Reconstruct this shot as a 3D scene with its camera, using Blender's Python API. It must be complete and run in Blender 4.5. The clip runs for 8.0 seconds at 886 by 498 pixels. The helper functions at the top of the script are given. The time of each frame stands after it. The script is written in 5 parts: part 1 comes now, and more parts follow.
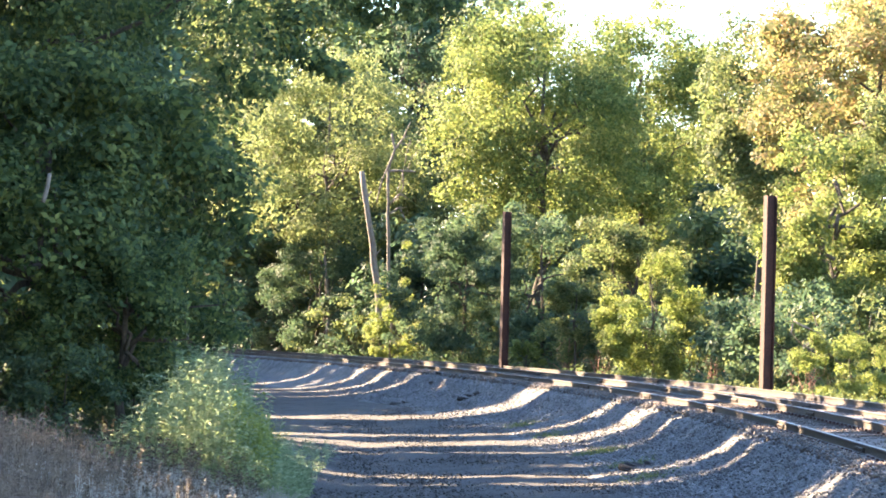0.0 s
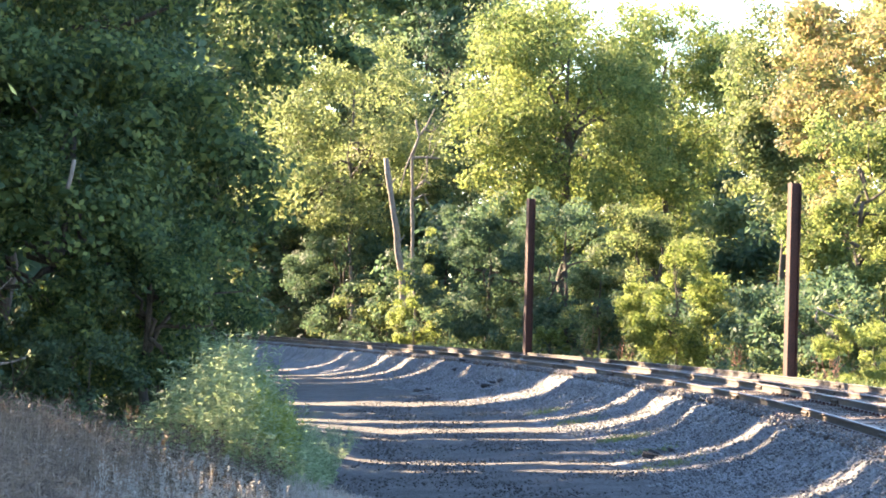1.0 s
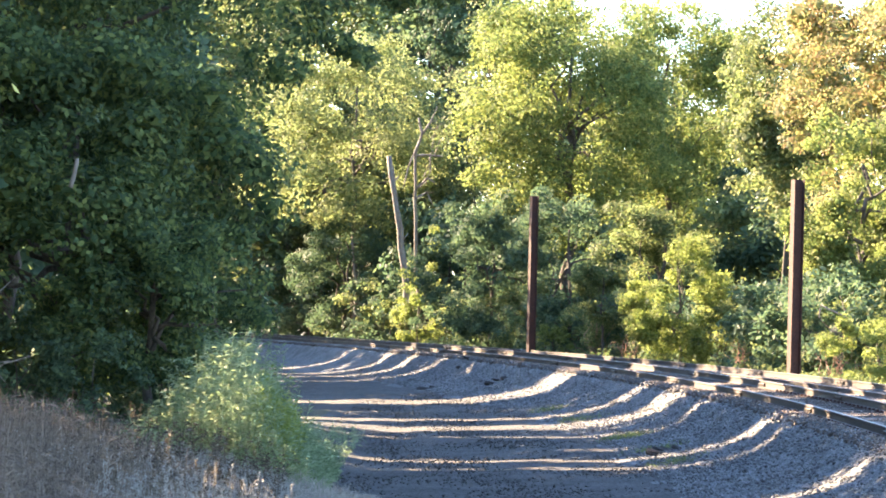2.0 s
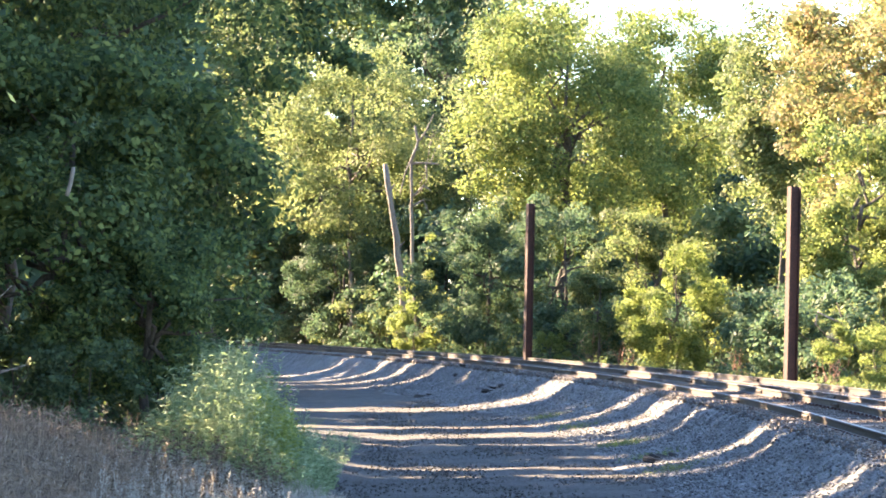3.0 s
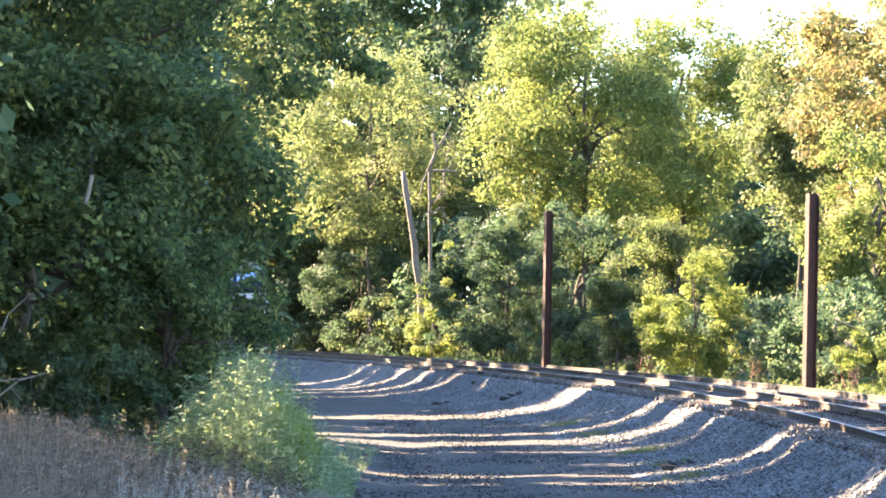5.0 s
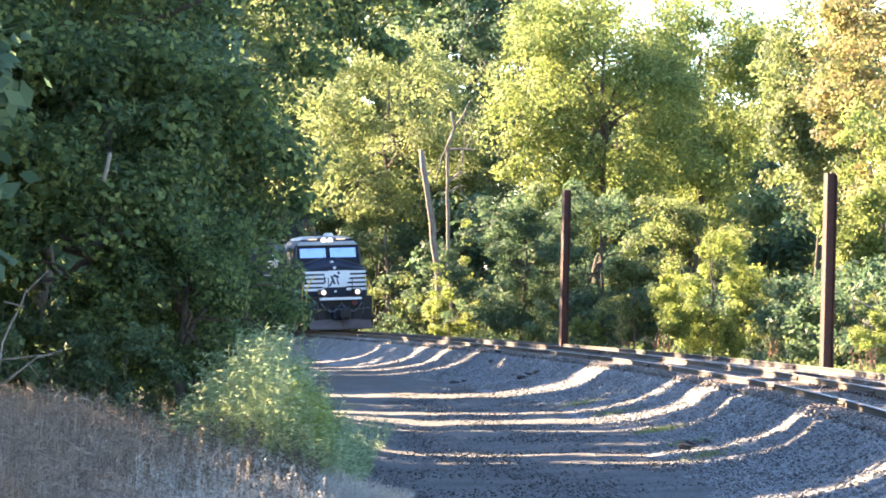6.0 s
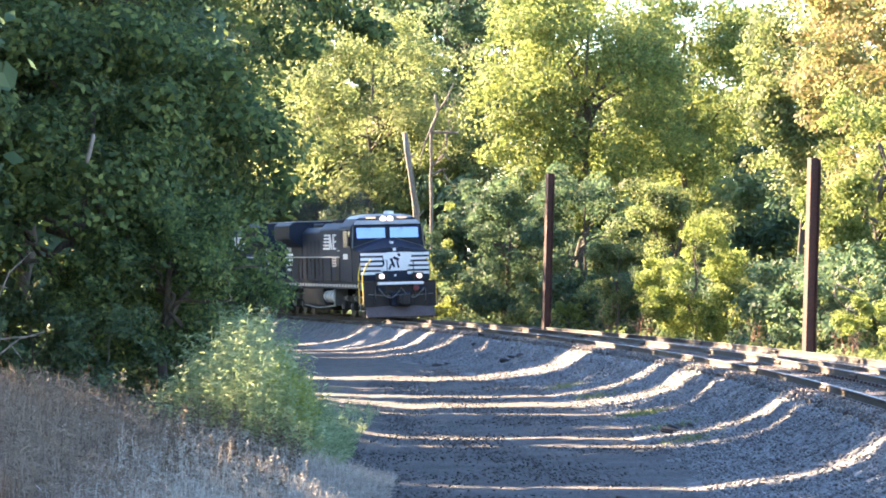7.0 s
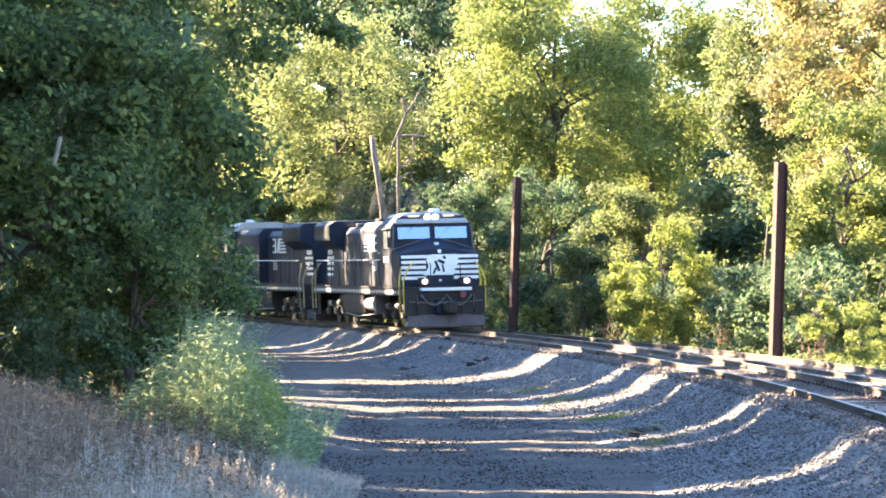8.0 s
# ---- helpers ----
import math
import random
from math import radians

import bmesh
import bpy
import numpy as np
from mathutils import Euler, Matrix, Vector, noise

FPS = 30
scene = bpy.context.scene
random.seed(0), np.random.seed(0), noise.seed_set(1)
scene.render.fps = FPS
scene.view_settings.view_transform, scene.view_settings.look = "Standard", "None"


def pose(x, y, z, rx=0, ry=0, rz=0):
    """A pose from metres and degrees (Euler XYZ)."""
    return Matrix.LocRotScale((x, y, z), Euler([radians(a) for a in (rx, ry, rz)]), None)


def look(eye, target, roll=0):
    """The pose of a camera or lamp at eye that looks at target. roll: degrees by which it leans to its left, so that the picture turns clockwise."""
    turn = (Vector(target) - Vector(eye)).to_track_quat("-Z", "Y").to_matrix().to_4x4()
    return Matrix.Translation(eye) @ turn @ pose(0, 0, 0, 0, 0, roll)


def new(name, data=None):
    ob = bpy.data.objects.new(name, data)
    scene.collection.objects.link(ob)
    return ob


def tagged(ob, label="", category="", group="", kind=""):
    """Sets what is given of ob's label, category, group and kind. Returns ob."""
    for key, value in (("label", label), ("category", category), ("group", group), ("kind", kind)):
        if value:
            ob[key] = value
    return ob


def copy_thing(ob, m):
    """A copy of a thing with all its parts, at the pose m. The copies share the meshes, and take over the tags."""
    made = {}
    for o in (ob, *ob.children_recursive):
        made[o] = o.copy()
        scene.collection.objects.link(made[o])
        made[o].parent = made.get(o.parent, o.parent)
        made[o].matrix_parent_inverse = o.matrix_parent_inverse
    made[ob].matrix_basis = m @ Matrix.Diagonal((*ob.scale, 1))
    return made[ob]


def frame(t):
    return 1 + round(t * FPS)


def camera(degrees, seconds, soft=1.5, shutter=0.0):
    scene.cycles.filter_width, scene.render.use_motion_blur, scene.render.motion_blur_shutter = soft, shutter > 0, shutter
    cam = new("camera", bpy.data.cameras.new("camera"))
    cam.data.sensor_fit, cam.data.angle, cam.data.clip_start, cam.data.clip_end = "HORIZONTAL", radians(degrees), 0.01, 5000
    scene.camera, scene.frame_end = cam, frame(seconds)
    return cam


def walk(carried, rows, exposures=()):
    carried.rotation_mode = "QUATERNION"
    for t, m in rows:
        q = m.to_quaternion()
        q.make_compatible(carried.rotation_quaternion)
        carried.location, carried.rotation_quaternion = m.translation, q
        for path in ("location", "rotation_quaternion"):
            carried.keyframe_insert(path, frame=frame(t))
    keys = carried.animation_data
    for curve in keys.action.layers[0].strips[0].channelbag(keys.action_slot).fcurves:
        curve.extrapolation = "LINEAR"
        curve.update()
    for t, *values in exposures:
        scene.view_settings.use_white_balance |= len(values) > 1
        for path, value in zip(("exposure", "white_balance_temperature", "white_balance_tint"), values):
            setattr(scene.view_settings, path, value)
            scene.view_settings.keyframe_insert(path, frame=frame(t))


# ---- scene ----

# ---- camera: hand-held telephoto, standing still and swaying ----
EYE = 1.752
cam = camera(14.187, 8.0, soft=1.8)
SWAY = [
    (0.0, -0.1483, 1.1257, 1.081), (0.5, 0.0061, 0.9970, 1.108), (1.0, 0.2330, 0.9056, 1.159),
    (1.5, 0.2646, 0.8434, 1.086), (3.0, 0.2302, 0.9947, 0.869), (3.5, 0.0783, 1.0667, 0.866),
    (4.0, 0.1147, 1.1612, 0.832), (4.5, 0.2916, 1.1709, 0.758), (6.0, 0.8041, 0.7617, 0.989),
    (6.5, 0.7331, 0.5732, 1.064), (7.0, 0.5304, 0.4916, 1.234), (7.5, 0.3113, 0.4666, 1.266),
    (8.0, 0.0, 0.5619, 1.326),
]


def aim(yaw, pitch):
    """The point 100 m ahead at that yaw (to the left) and pitch (up)."""
    y, p = radians(yaw), radians(pitch)
    return (-100 * math.sin(y) * math.cos(p), 100 * math.cos(y) * math.cos(p), EYE + 100 * math.sin(p))


walk(cam, [(t, look((0, 0, EYE), aim(yaw, pitch), roll)) for t, yaw, pitch, roll in SWAY], [(0.0, 3.6, 6500, 14), (3.5, 3.66, 6500, 14), (6.5, 3.8, 6500, 15), (8.0, 3.82, 6500, 15)])

# ---- light: low sun from the left, beyond the bend ----
SUN_AZ, SUN_EL = -38.0, 27.0
AZ, EL = radians(SUN_AZ), radians(SUN_EL)
TO_SUN = Vector((-math.cos(AZ) * math.cos(EL), -math.sin(AZ) * math.cos(EL), math.sin(EL)))
scene.view_settings.exposure = 3.6

world = bpy.data.worlds.new("sky")
scene.world = world
world.use_nodes = True
wt = world.node_tree
sky = wt.nodes.new("ShaderNodeTexSky")
sky.sky_type = "NISHITA"
sky.sun_disc = False
sky.sun_elevation = EL
sky.sun_rotation = math.atan2(TO_SUN.x, TO_SUN.y)
sky.air_density, sky.dust_density, sky.ozone_density = 1.0, 0.0, 3.0
wt.nodes["Background"].inputs["Strength"].default_value = 0.072
wt.links.new(sky.outputs[0], wt.nodes["Background"].inputs["Color"])

sun = new("sun", bpy.data.lights.new("sun", "SUN"))
sun.data.energy, sun.data.angle, sun.data.color = 5.0, radians(0.55), (1.0, 0.77, 0.5)
sun.matrix_world = look(TO_SUN * 300, (0, 0, 0))


# ---- materials ----
def nodes_of(name):
    m = bpy.data.materials.new(name)
    m.use_nodes = True
    return m, m.node_tree.nodes, m.node_tree.links, m.node_tree.nodes["Principled BSDF"]


def ramp(nodes, stops):
    r = nodes.new("ShaderNodeValToRGB")
    while len(r.color_ramp.elements) < len(stops):
        r.color_ramp.elements.new(0.5)
    for e, (p, c) in zip(r.color_ramp.elements, stops):
        e.position, e.color = p, (*c, 1)
    return r


def surface(name, dark, light, scale=2.0, fine=40.0, rough=0.8, metal=0.0, bump=0.3, depth=0.02, lone=0.0, stretch=(1, 1, 1), span=0.17):
    """Two scales of noise between two colours, with fine relief. lone: how much alike pieces differ."""
    m, n, l, b = nodes_of(name)
    tc, mp = n.new("ShaderNodeTexCoord"), n.new("ShaderNodeMapping")
    mp.inputs["Scale"].default_value = stretch
    l.new(tc.outputs["Object"], mp.inputs["Vector"])
    big, small = n.new("ShaderNodeTexNoise"), n.new("ShaderNodeTexNoise")
    for t, s, d in ((big, scale, 4), (small, fine, 3)):
        t.inputs["Scale"].default_value, t.inputs["Detail"].default_value = s, d
        l.new(mp.outputs[0], t.inputs["Vector"])
    mix = n.new("ShaderNodeMix")
    mix.inputs[0].default_value = 0.62
    l.new(big.outputs["Fac"], mix.inputs[2])
    l.new(small.outputs["Fac"], mix.inputs[3])
    r = ramp(n, [(0.5 - span, dark), (0.5 + span, light)])
    l.new(mix.outputs[0], r.inputs[0])
    out = r.outputs[0]
    if lone:
        info, geo, add = n.new("ShaderNodeObjectInfo"), n.new("ShaderNodeNewGeometry"), n.new("ShaderNodeMath")
        l.new(info.outputs["Random"], add.inputs[0])
        l.new(geo.outputs["Random Per Island"], add.inputs[1])
        frac, rng, hsv = n.new("ShaderNodeMath"), n.new("ShaderNodeMapRange"), n.new("ShaderNodeHueSaturation")
        frac.operation = "FRACT"
        l.new(add.outputs[0], frac.inputs[0])
        l.new(frac.outputs[0], rng.inputs[0])
        rng.inputs[3].default_value, rng.inputs[4].default_value = 1 - lone, 1 + lone
        l.new(rng.outputs[0], hsv.inputs["Value"])
        l.new(out, hsv.inputs["Color"])
        out = hsv.outputs[0]
    l.new(out, b.inputs["Base Color"])
    b.inputs["Roughness"].default_value, b.inputs["Metallic"].default_value = rough, metal
    bm_ = n.new("ShaderNodeBump")
    bm_.inputs["Strength"].default_value, bm_.inputs["Distance"].default_value = bump, depth
    l.new(small.outputs["Fac"], bm_.inputs["Height"])
    l.new(bm_.outputs[0], b.inputs["Normal"])
    return m


def leafage(name, dark, mid, light, lets_in=0.6, gloss=0.6):
    """Leaves that differ one by one and let some light through."""
    m, n, l, b = nodes_of(name)
    geo = n.new("ShaderNodeNewGeometry")
    tc, big = n.new("ShaderNodeTexCoord"), n.new("ShaderNodeTexNoise")
    big.inputs["Scale"].default_value = 0.45
    l.new(tc.outputs["Object"], big.inputs["Vector"])
    mix = n.new("ShaderNodeMix")
    mix.inputs[0].default_value = 0.45
    l.new(geo.outputs["Random Per Island"], mix.inputs[2])
    l.new(big.outputs["Fac"], mix.inputs[3])
    r = ramp(n, [(0.15, dark), (0.5, mid), (0.85, light)])
    l.new(mix.outputs[0], r.inputs[0])
    l.new(r.outputs[0], b.inputs["Base Color"])
    b.inputs["Roughness"].default_value, b.inputs["Specular IOR Level"].default_value = gloss, 0.25
    tr = n.new("ShaderNodeBsdfTranslucent")
    l.new(r.outputs[0], tr.inputs["Color"])
    ms = n.new("ShaderNodeMixShader")
    ms.inputs[0].default_value = lets_in
    l.new(b.outputs[0], ms.inputs[1])
    l.new(tr.outputs[0], ms.inputs[2])
    l.new(ms.outputs[0], n["Material Output"].inputs["Surface"])
    return m


def plain(name, colour, rough=0.5, metal=0.0, glow=0.0, glow_colour=None):
    m, n, l, b = nodes_of(name)
    b.inputs["Base Color"].default_value = (*colour, 1)
    b.inputs["Roughness"].default_value, b.inputs["Metallic"].default_value = rough, metal
    if glow:
        b.inputs["Emission Color"].default_value = (*(glow_colour or colour), 1)
        b.inputs["Emission Strength"].default_value = glow
    return m


EARTH = surface("earth", (0.017, 0.0155, 0.015), (0.07, 0.065, 0.06), 0.8, 11, 0.95, bump=0.9, depth=0.08, span=0.09)
LITTER = surface("leaf_litter", (0.02, 0.024, 0.012), (0.075, 0.07, 0.035), 0.8, 9, 0.95, bump=0.8, depth=0.08)
BALLAST = surface("ballast", (0.05, 0.049, 0.05), (0.165, 0.16, 0.156), 1.8, 13, 0.9, bump=1.0, depth=0.08, span=0.1)
STONE = surface("ballast_stone", (0.075, 0.074, 0.076), (0.2, 0.196, 0.192), 2, 30, 0.85, bump=0.3, lone=0.6)
RUSTY_STONE = surface("rust_stained_stone", (0.1, 0.08, 0.068), (0.27, 0.205, 0.165), 2, 30, 0.88, bump=0.3, lone=0.5)
GAUGE = surface("rust_stained_ballast", (0.09, 0.07, 0.06), (0.27, 0.205, 0.165), 1.6, 13, 0.92, bump=1.0, depth=0.07, span=0.12)
CINDER = surface("cinder_stone", (0.022, 0.02, 0.02), (0.085, 0.08, 0.076), 2, 30, 0.92, bump=0.3, lone=0.7)
RAIL = surface("rail_steel", (0.024, 0.017, 0.013), (0.07, 0.047, 0.034), 3, 30, 0.7, 0.0, 0.25)
RAIL_TOP = surface("rail_head", (0.14, 0.11, 0.09), (0.26, 0.21, 0.17), 2, 60, 0.5, 0.5, 0.05)
TIMBER = surface("tie_timber", (0.035, 0.027, 0.022), (0.13, 0.1, 0.08), 3, 30, 0.9, bump=0.5, lone=0.35)
RUST = surface("rusted_steel", (0.022, 0.01, 0.0085), (0.085, 0.034, 0.023), 1.3, 25, 0.85, 0.0, 0.4)
BARK = surface("bark", (0.035, 0.028, 0.022), (0.12, 0.1, 0.08), 3, 25, 0.95, bump=0.7, stretch=(1, 1, 0.25))
DEADWOOD = surface("dead_wood", (0.13, 0.11, 0.095), (0.29, 0.25, 0.21), 2.5, 25, 0.9, bump=0.5, stretch=(1, 1, 0.25))
CONCRETE = surface("pale_concrete", (0.4, 0.4, 0.4), (0.62, 0.61, 0.6), 3, 30, 0.9, bump=0.3)

MAPLE = leafage("maple_leaf", (0.07, 0.115, 0.042), (0.178, 0.226, 0.066), (0.33, 0.345, 0.11))
LIME = leafage("pale_leaf", (0.101, 0.145, 0.057), (0.211, 0.257, 0.1), (0.363, 0.373, 0.157))
# shade put into the leaf colour: darker, and bluer as under open sky
DEEP = leafage("deep_shade_leaf", (0.045, 0.085, 0.05), (0.09, 0.145, 0.08), (0.17, 0.225, 0.1), 0.5)
# wide tone range paints in dark hollows and lit leaf groups
SHADE = leafage("broad_shaded_leaf", (0.022, 0.05, 0.024), (0.085, 0.135, 0.05), (0.25, 0.29, 0.085), 0.5)
AUTUMN = leafage("autumn_leaf", (0.12, 0.15, 0.055), (0.25, 0.25, 0.095), (0.42, 0.26, 0.14), 0.55)
OLIVE = leafage("olive_leaf", (0.065, 0.1, 0.04), (0.145, 0.187, 0.07), (0.3, 0.31, 0.118))
YELLOW = leafage("yellow_green_leaf", (0.105, 0.155, 0.038), (0.22, 0.27, 0.07), (0.38, 0.395, 0.13))
WEED = leafage("weed_leaf", (0.12, 0.175, 0.09), (0.23, 0.3, 0.15), (0.41, 0.45, 0.26), 0.48)
STRAW = leafage("dry_grass", (0.1, 0.074, 0.055), (0.2, 0.152, 0.115), (0.33, 0.262, 0.205), 0.3, 0.7)
BROWN = leafage("dry_weed", (0.05, 0.04, 0.03), (0.13, 0.1, 0.07), (0.26, 0.2, 0.14), 0.2, 0.7)


# ---- building helpers ----
def empty(name, m=None):
    ob = new(name)
    ob.empty_display_size = 0.2
    if m is not None:
        ob.matrix_basis = m
    return ob


def part(name, bm, material, parent=None, label="", smooth=False):
    """Links a bmesh, or a finished mesh, as one object under a thing or part."""
    if isinstance(bm, bmesh.types.BMesh):
        me = bpy.data.meshes.new(name)
        bm.to_mesh(me)
        bm.free()
    else:
        me = bm
    for mt in material if isinstance(material, (list, tuple)) else (material,):
        me.materials.append(mt)
    if smooth:
        me.polygons.foreach_set("use_smooth", [True] * len(me.polygons))
    ob = new(name, me)
    if parent is not None:
        ob.parent = parent
    if label:
        ob["label"] = label
    return ob


def quads(name, verts, size=4):
    """A mesh of loose faces: verts is (faces * size, 3)."""
    me = bpy.data.meshes.new(name)
    nv = len(verts)
    me.vertices.add(nv)
    me.vertices.foreach_set("co", np.ascontiguousarray(verts, dtype=np.float32).ravel())
    me.loops.add(nv)
    me.loops.foreach_set("vertex_index", np.arange(nv, dtype=np.int32))
    me.polygons.add(nv // size)
    me.polygons.foreach_set("loop_start", np.arange(0, nv, size, dtype=np.int32))
    me.update(calc_edges=True)
    return me


def solid(name, verts, faces):
    me = bpy.data.meshes.new(name)
    me.from_pydata(verts, [], faces)
    me.update()
    return me


def unit(v):
    return v / np.maximum(np.linalg.norm(v, axis=-1, keepdims=True), 1e-9)


def leaf_mesh(name, pos, nrm, length, rng, slim=0.55):
    """Pointed leaves, a little folded, at pos with faces towards nrm."""
    n = len(pos)
    nrm = unit(nrm)
    t = unit(np.cross(nrm, rng.normal(size=(n, 3))))
    b = np.cross(nrm, t)
    size = (length * rng.uniform(0.6, 1.35, n))[:, None]
    mid = pos + t * size * 0.5 - nrm * size * 0.1
    v = np.stack([pos, mid + b * size * slim * 0.5, pos + t * size - nrm * size * 0.16, mid - b * size * slim * 0.5], 1)
    return quads(name, v.reshape(-1, 3))


def clump_points(centres, radii, per, rng, flat=0.7):
    """Leaf places and facings on the shells of the clumps."""
    c, r = np.repeat(centres, per, 0), np.repeat(radii, per)
    d = unit(rng.normal(size=(len(c), 3)))
    rad = r * rng.uniform(0.3, 1.15, len(c)) ** 0.45
    pos = c + d * rad[:, None] * np.array([1, 1, flat])
    spray = np.repeat(unit(rng.normal(size=(len(centres), 3)) + np.array([0, -0.3, 0.4])), per, 0)
    nrm = d * 0.9 + spray * 0.8 + rng.normal(size=d.shape) * 0.4 + np.array([0, 0, 0.35])
    return pos, nrm


BALL = bmesh.new()
bmesh.ops.create_icosphere(BALL, subdivisions=1, radius=1.0)
BALL_V = np.array([v.co[:] for v in BALL.verts])
BALL_F = np.array([[v.index for v in f.verts] for f in BALL.faces])
BALL.free()


def thick_of(centres, radii, rng, flat=0.7):
    """The dense inner sprays of the clumps, as ragged loose faces."""
    tri = BALL_V[BALL_F].reshape(-1, 3)
    n, k = len(centres), len(BALL_F)
    shape_ = tri[None] * (radii[:, None, None] * np.array([1, 1, flat])) * 0.36
    push = rng.uniform(0.8, 1.1, (n, k, 1, 1))
    shape_ = shape_.reshape(n, k, 3, 3) * push + rng.normal(size=(n, k, 1, 3)) * 0.05
    return (shape_ + centres[:, None, None]).reshape(-1, 3)


def crown_clumps(centre, radii, count, rng, inner=0.35, clump=0.24, even=0.42):
    """Clumps gathered on spreading boughs with hollows between them; even: the share strewn evenly."""
    boughs = max(5, count // 11)
    rest = int(count * even)
    d = unit(np.vstack([rng.normal(size=(boughs, 3)) + np.array([0, 0, 0.1]), rng.normal(size=(rest, 3))]))
    uneven = 1 + 0.14 * np.sin(3.1 * d[:, :1] + 2.3 * d[:, 1:2] + rng.uniform(0, 6)) + 0.09 * np.sin(7 * d[:, 2:] + 5 * d[:, :1])
    r = np.concatenate([rng.uniform(0.6, 1.0, boughs), rng.uniform(inner, 1, rest) ** 0.5])
    reach = d * r[:, None] * np.array(radii) * uneven
    pick = rng.integers(0, boughs, count - rest)
    spread = rng.normal(size=(count - rest, 3)) * np.array(radii) * np.array([0.15, 0.15, 0.1])
    pts = np.array(centre) + np.vstack([reach[pick] + spread, reach[boughs:]])
    return pts, rng.uniform(0.6, 1.35, count) * clump * 0.95 * float(np.mean(radii))


def tube(bm, pts, radii, sides=7):
    """A tapered tube along pts."""
    rings, pts = [], [Vector(p) for p in pts]
    for i, p in enumerate(pts):
        d = (pts[min(i + 1, len(pts) - 1)] - pts[max(i - 1, 0)]).normalized()
        u = d.orthogonal().normalized()
        w = d.cross(u)
        rings.append([bm.verts.new(p + (u * math.cos(a) + w * math.sin(a)) * radii[i]) for a in (2 * math.pi * k / sides for k in range(sides))])
    for a, b in zip(rings, rings[1:]):
        for k in range(sides):
            bm.faces.new((a[k], a[(k + 1) % sides], b[(k + 1) % sides], b[k]))
    bm.faces.new(rings[0][::-1]), bm.faces.new(rings[-1])


def bent(a, b, rng, n=5, amount=0.08):
    a, b = np.array(a, float), np.array(b, float)
    s = np.linalg.norm(b - a) * amount
    return [a + (b - a) * i / n + (rng.normal(size=3) * s if 0 < i < n else 0) for i in range(n + 1)]


# ---- the line: a curve of 420 m radius, banked, easing out to straight beyond ----
TH, BEND, X0, Y0, BANK = 0.1853, -0.0023826, 0.162, 137.0, 0.0455
EASE = 77.8


def line(s):
    """Place and heading (from the way towards the camera, to the right) of the main line's middle at s metres."""
    e = min(s, EASE)
    a = TH + BEND * e
    x, y = X0 + (math.cos(TH) - math.cos(a)) / BEND, Y0 - (math.sin(a) - math.sin(TH)) / BEND
    return x + (s - e) * math.sin(a), y - (s - e) * math.cos(a), a


def beside(s, off, z):
    """A point off metres to the far side of the middle line and z above the running surface."""
    x, y, a = line(s)
    return (x + math.cos(a) * off, y + math.sin(a) * off, z)


SIDING, SIDING_Z = 4.1, -0.17


def set_back(x, y, room):
    """How many times further off a place has to be to stand room metres clear of the middle line."""
    k = 1.0
    while min((Vector((x * k, y * k)) - Vector(line(s)[:2])).length for s in np.arange(-120, 60, 1.5)) < room or y * k < line(min((abs(line(s)[0] - x * k), s) for s in np.arange(-160, 70, 1.5))[1])[1]:
        k += 0.005
    return k


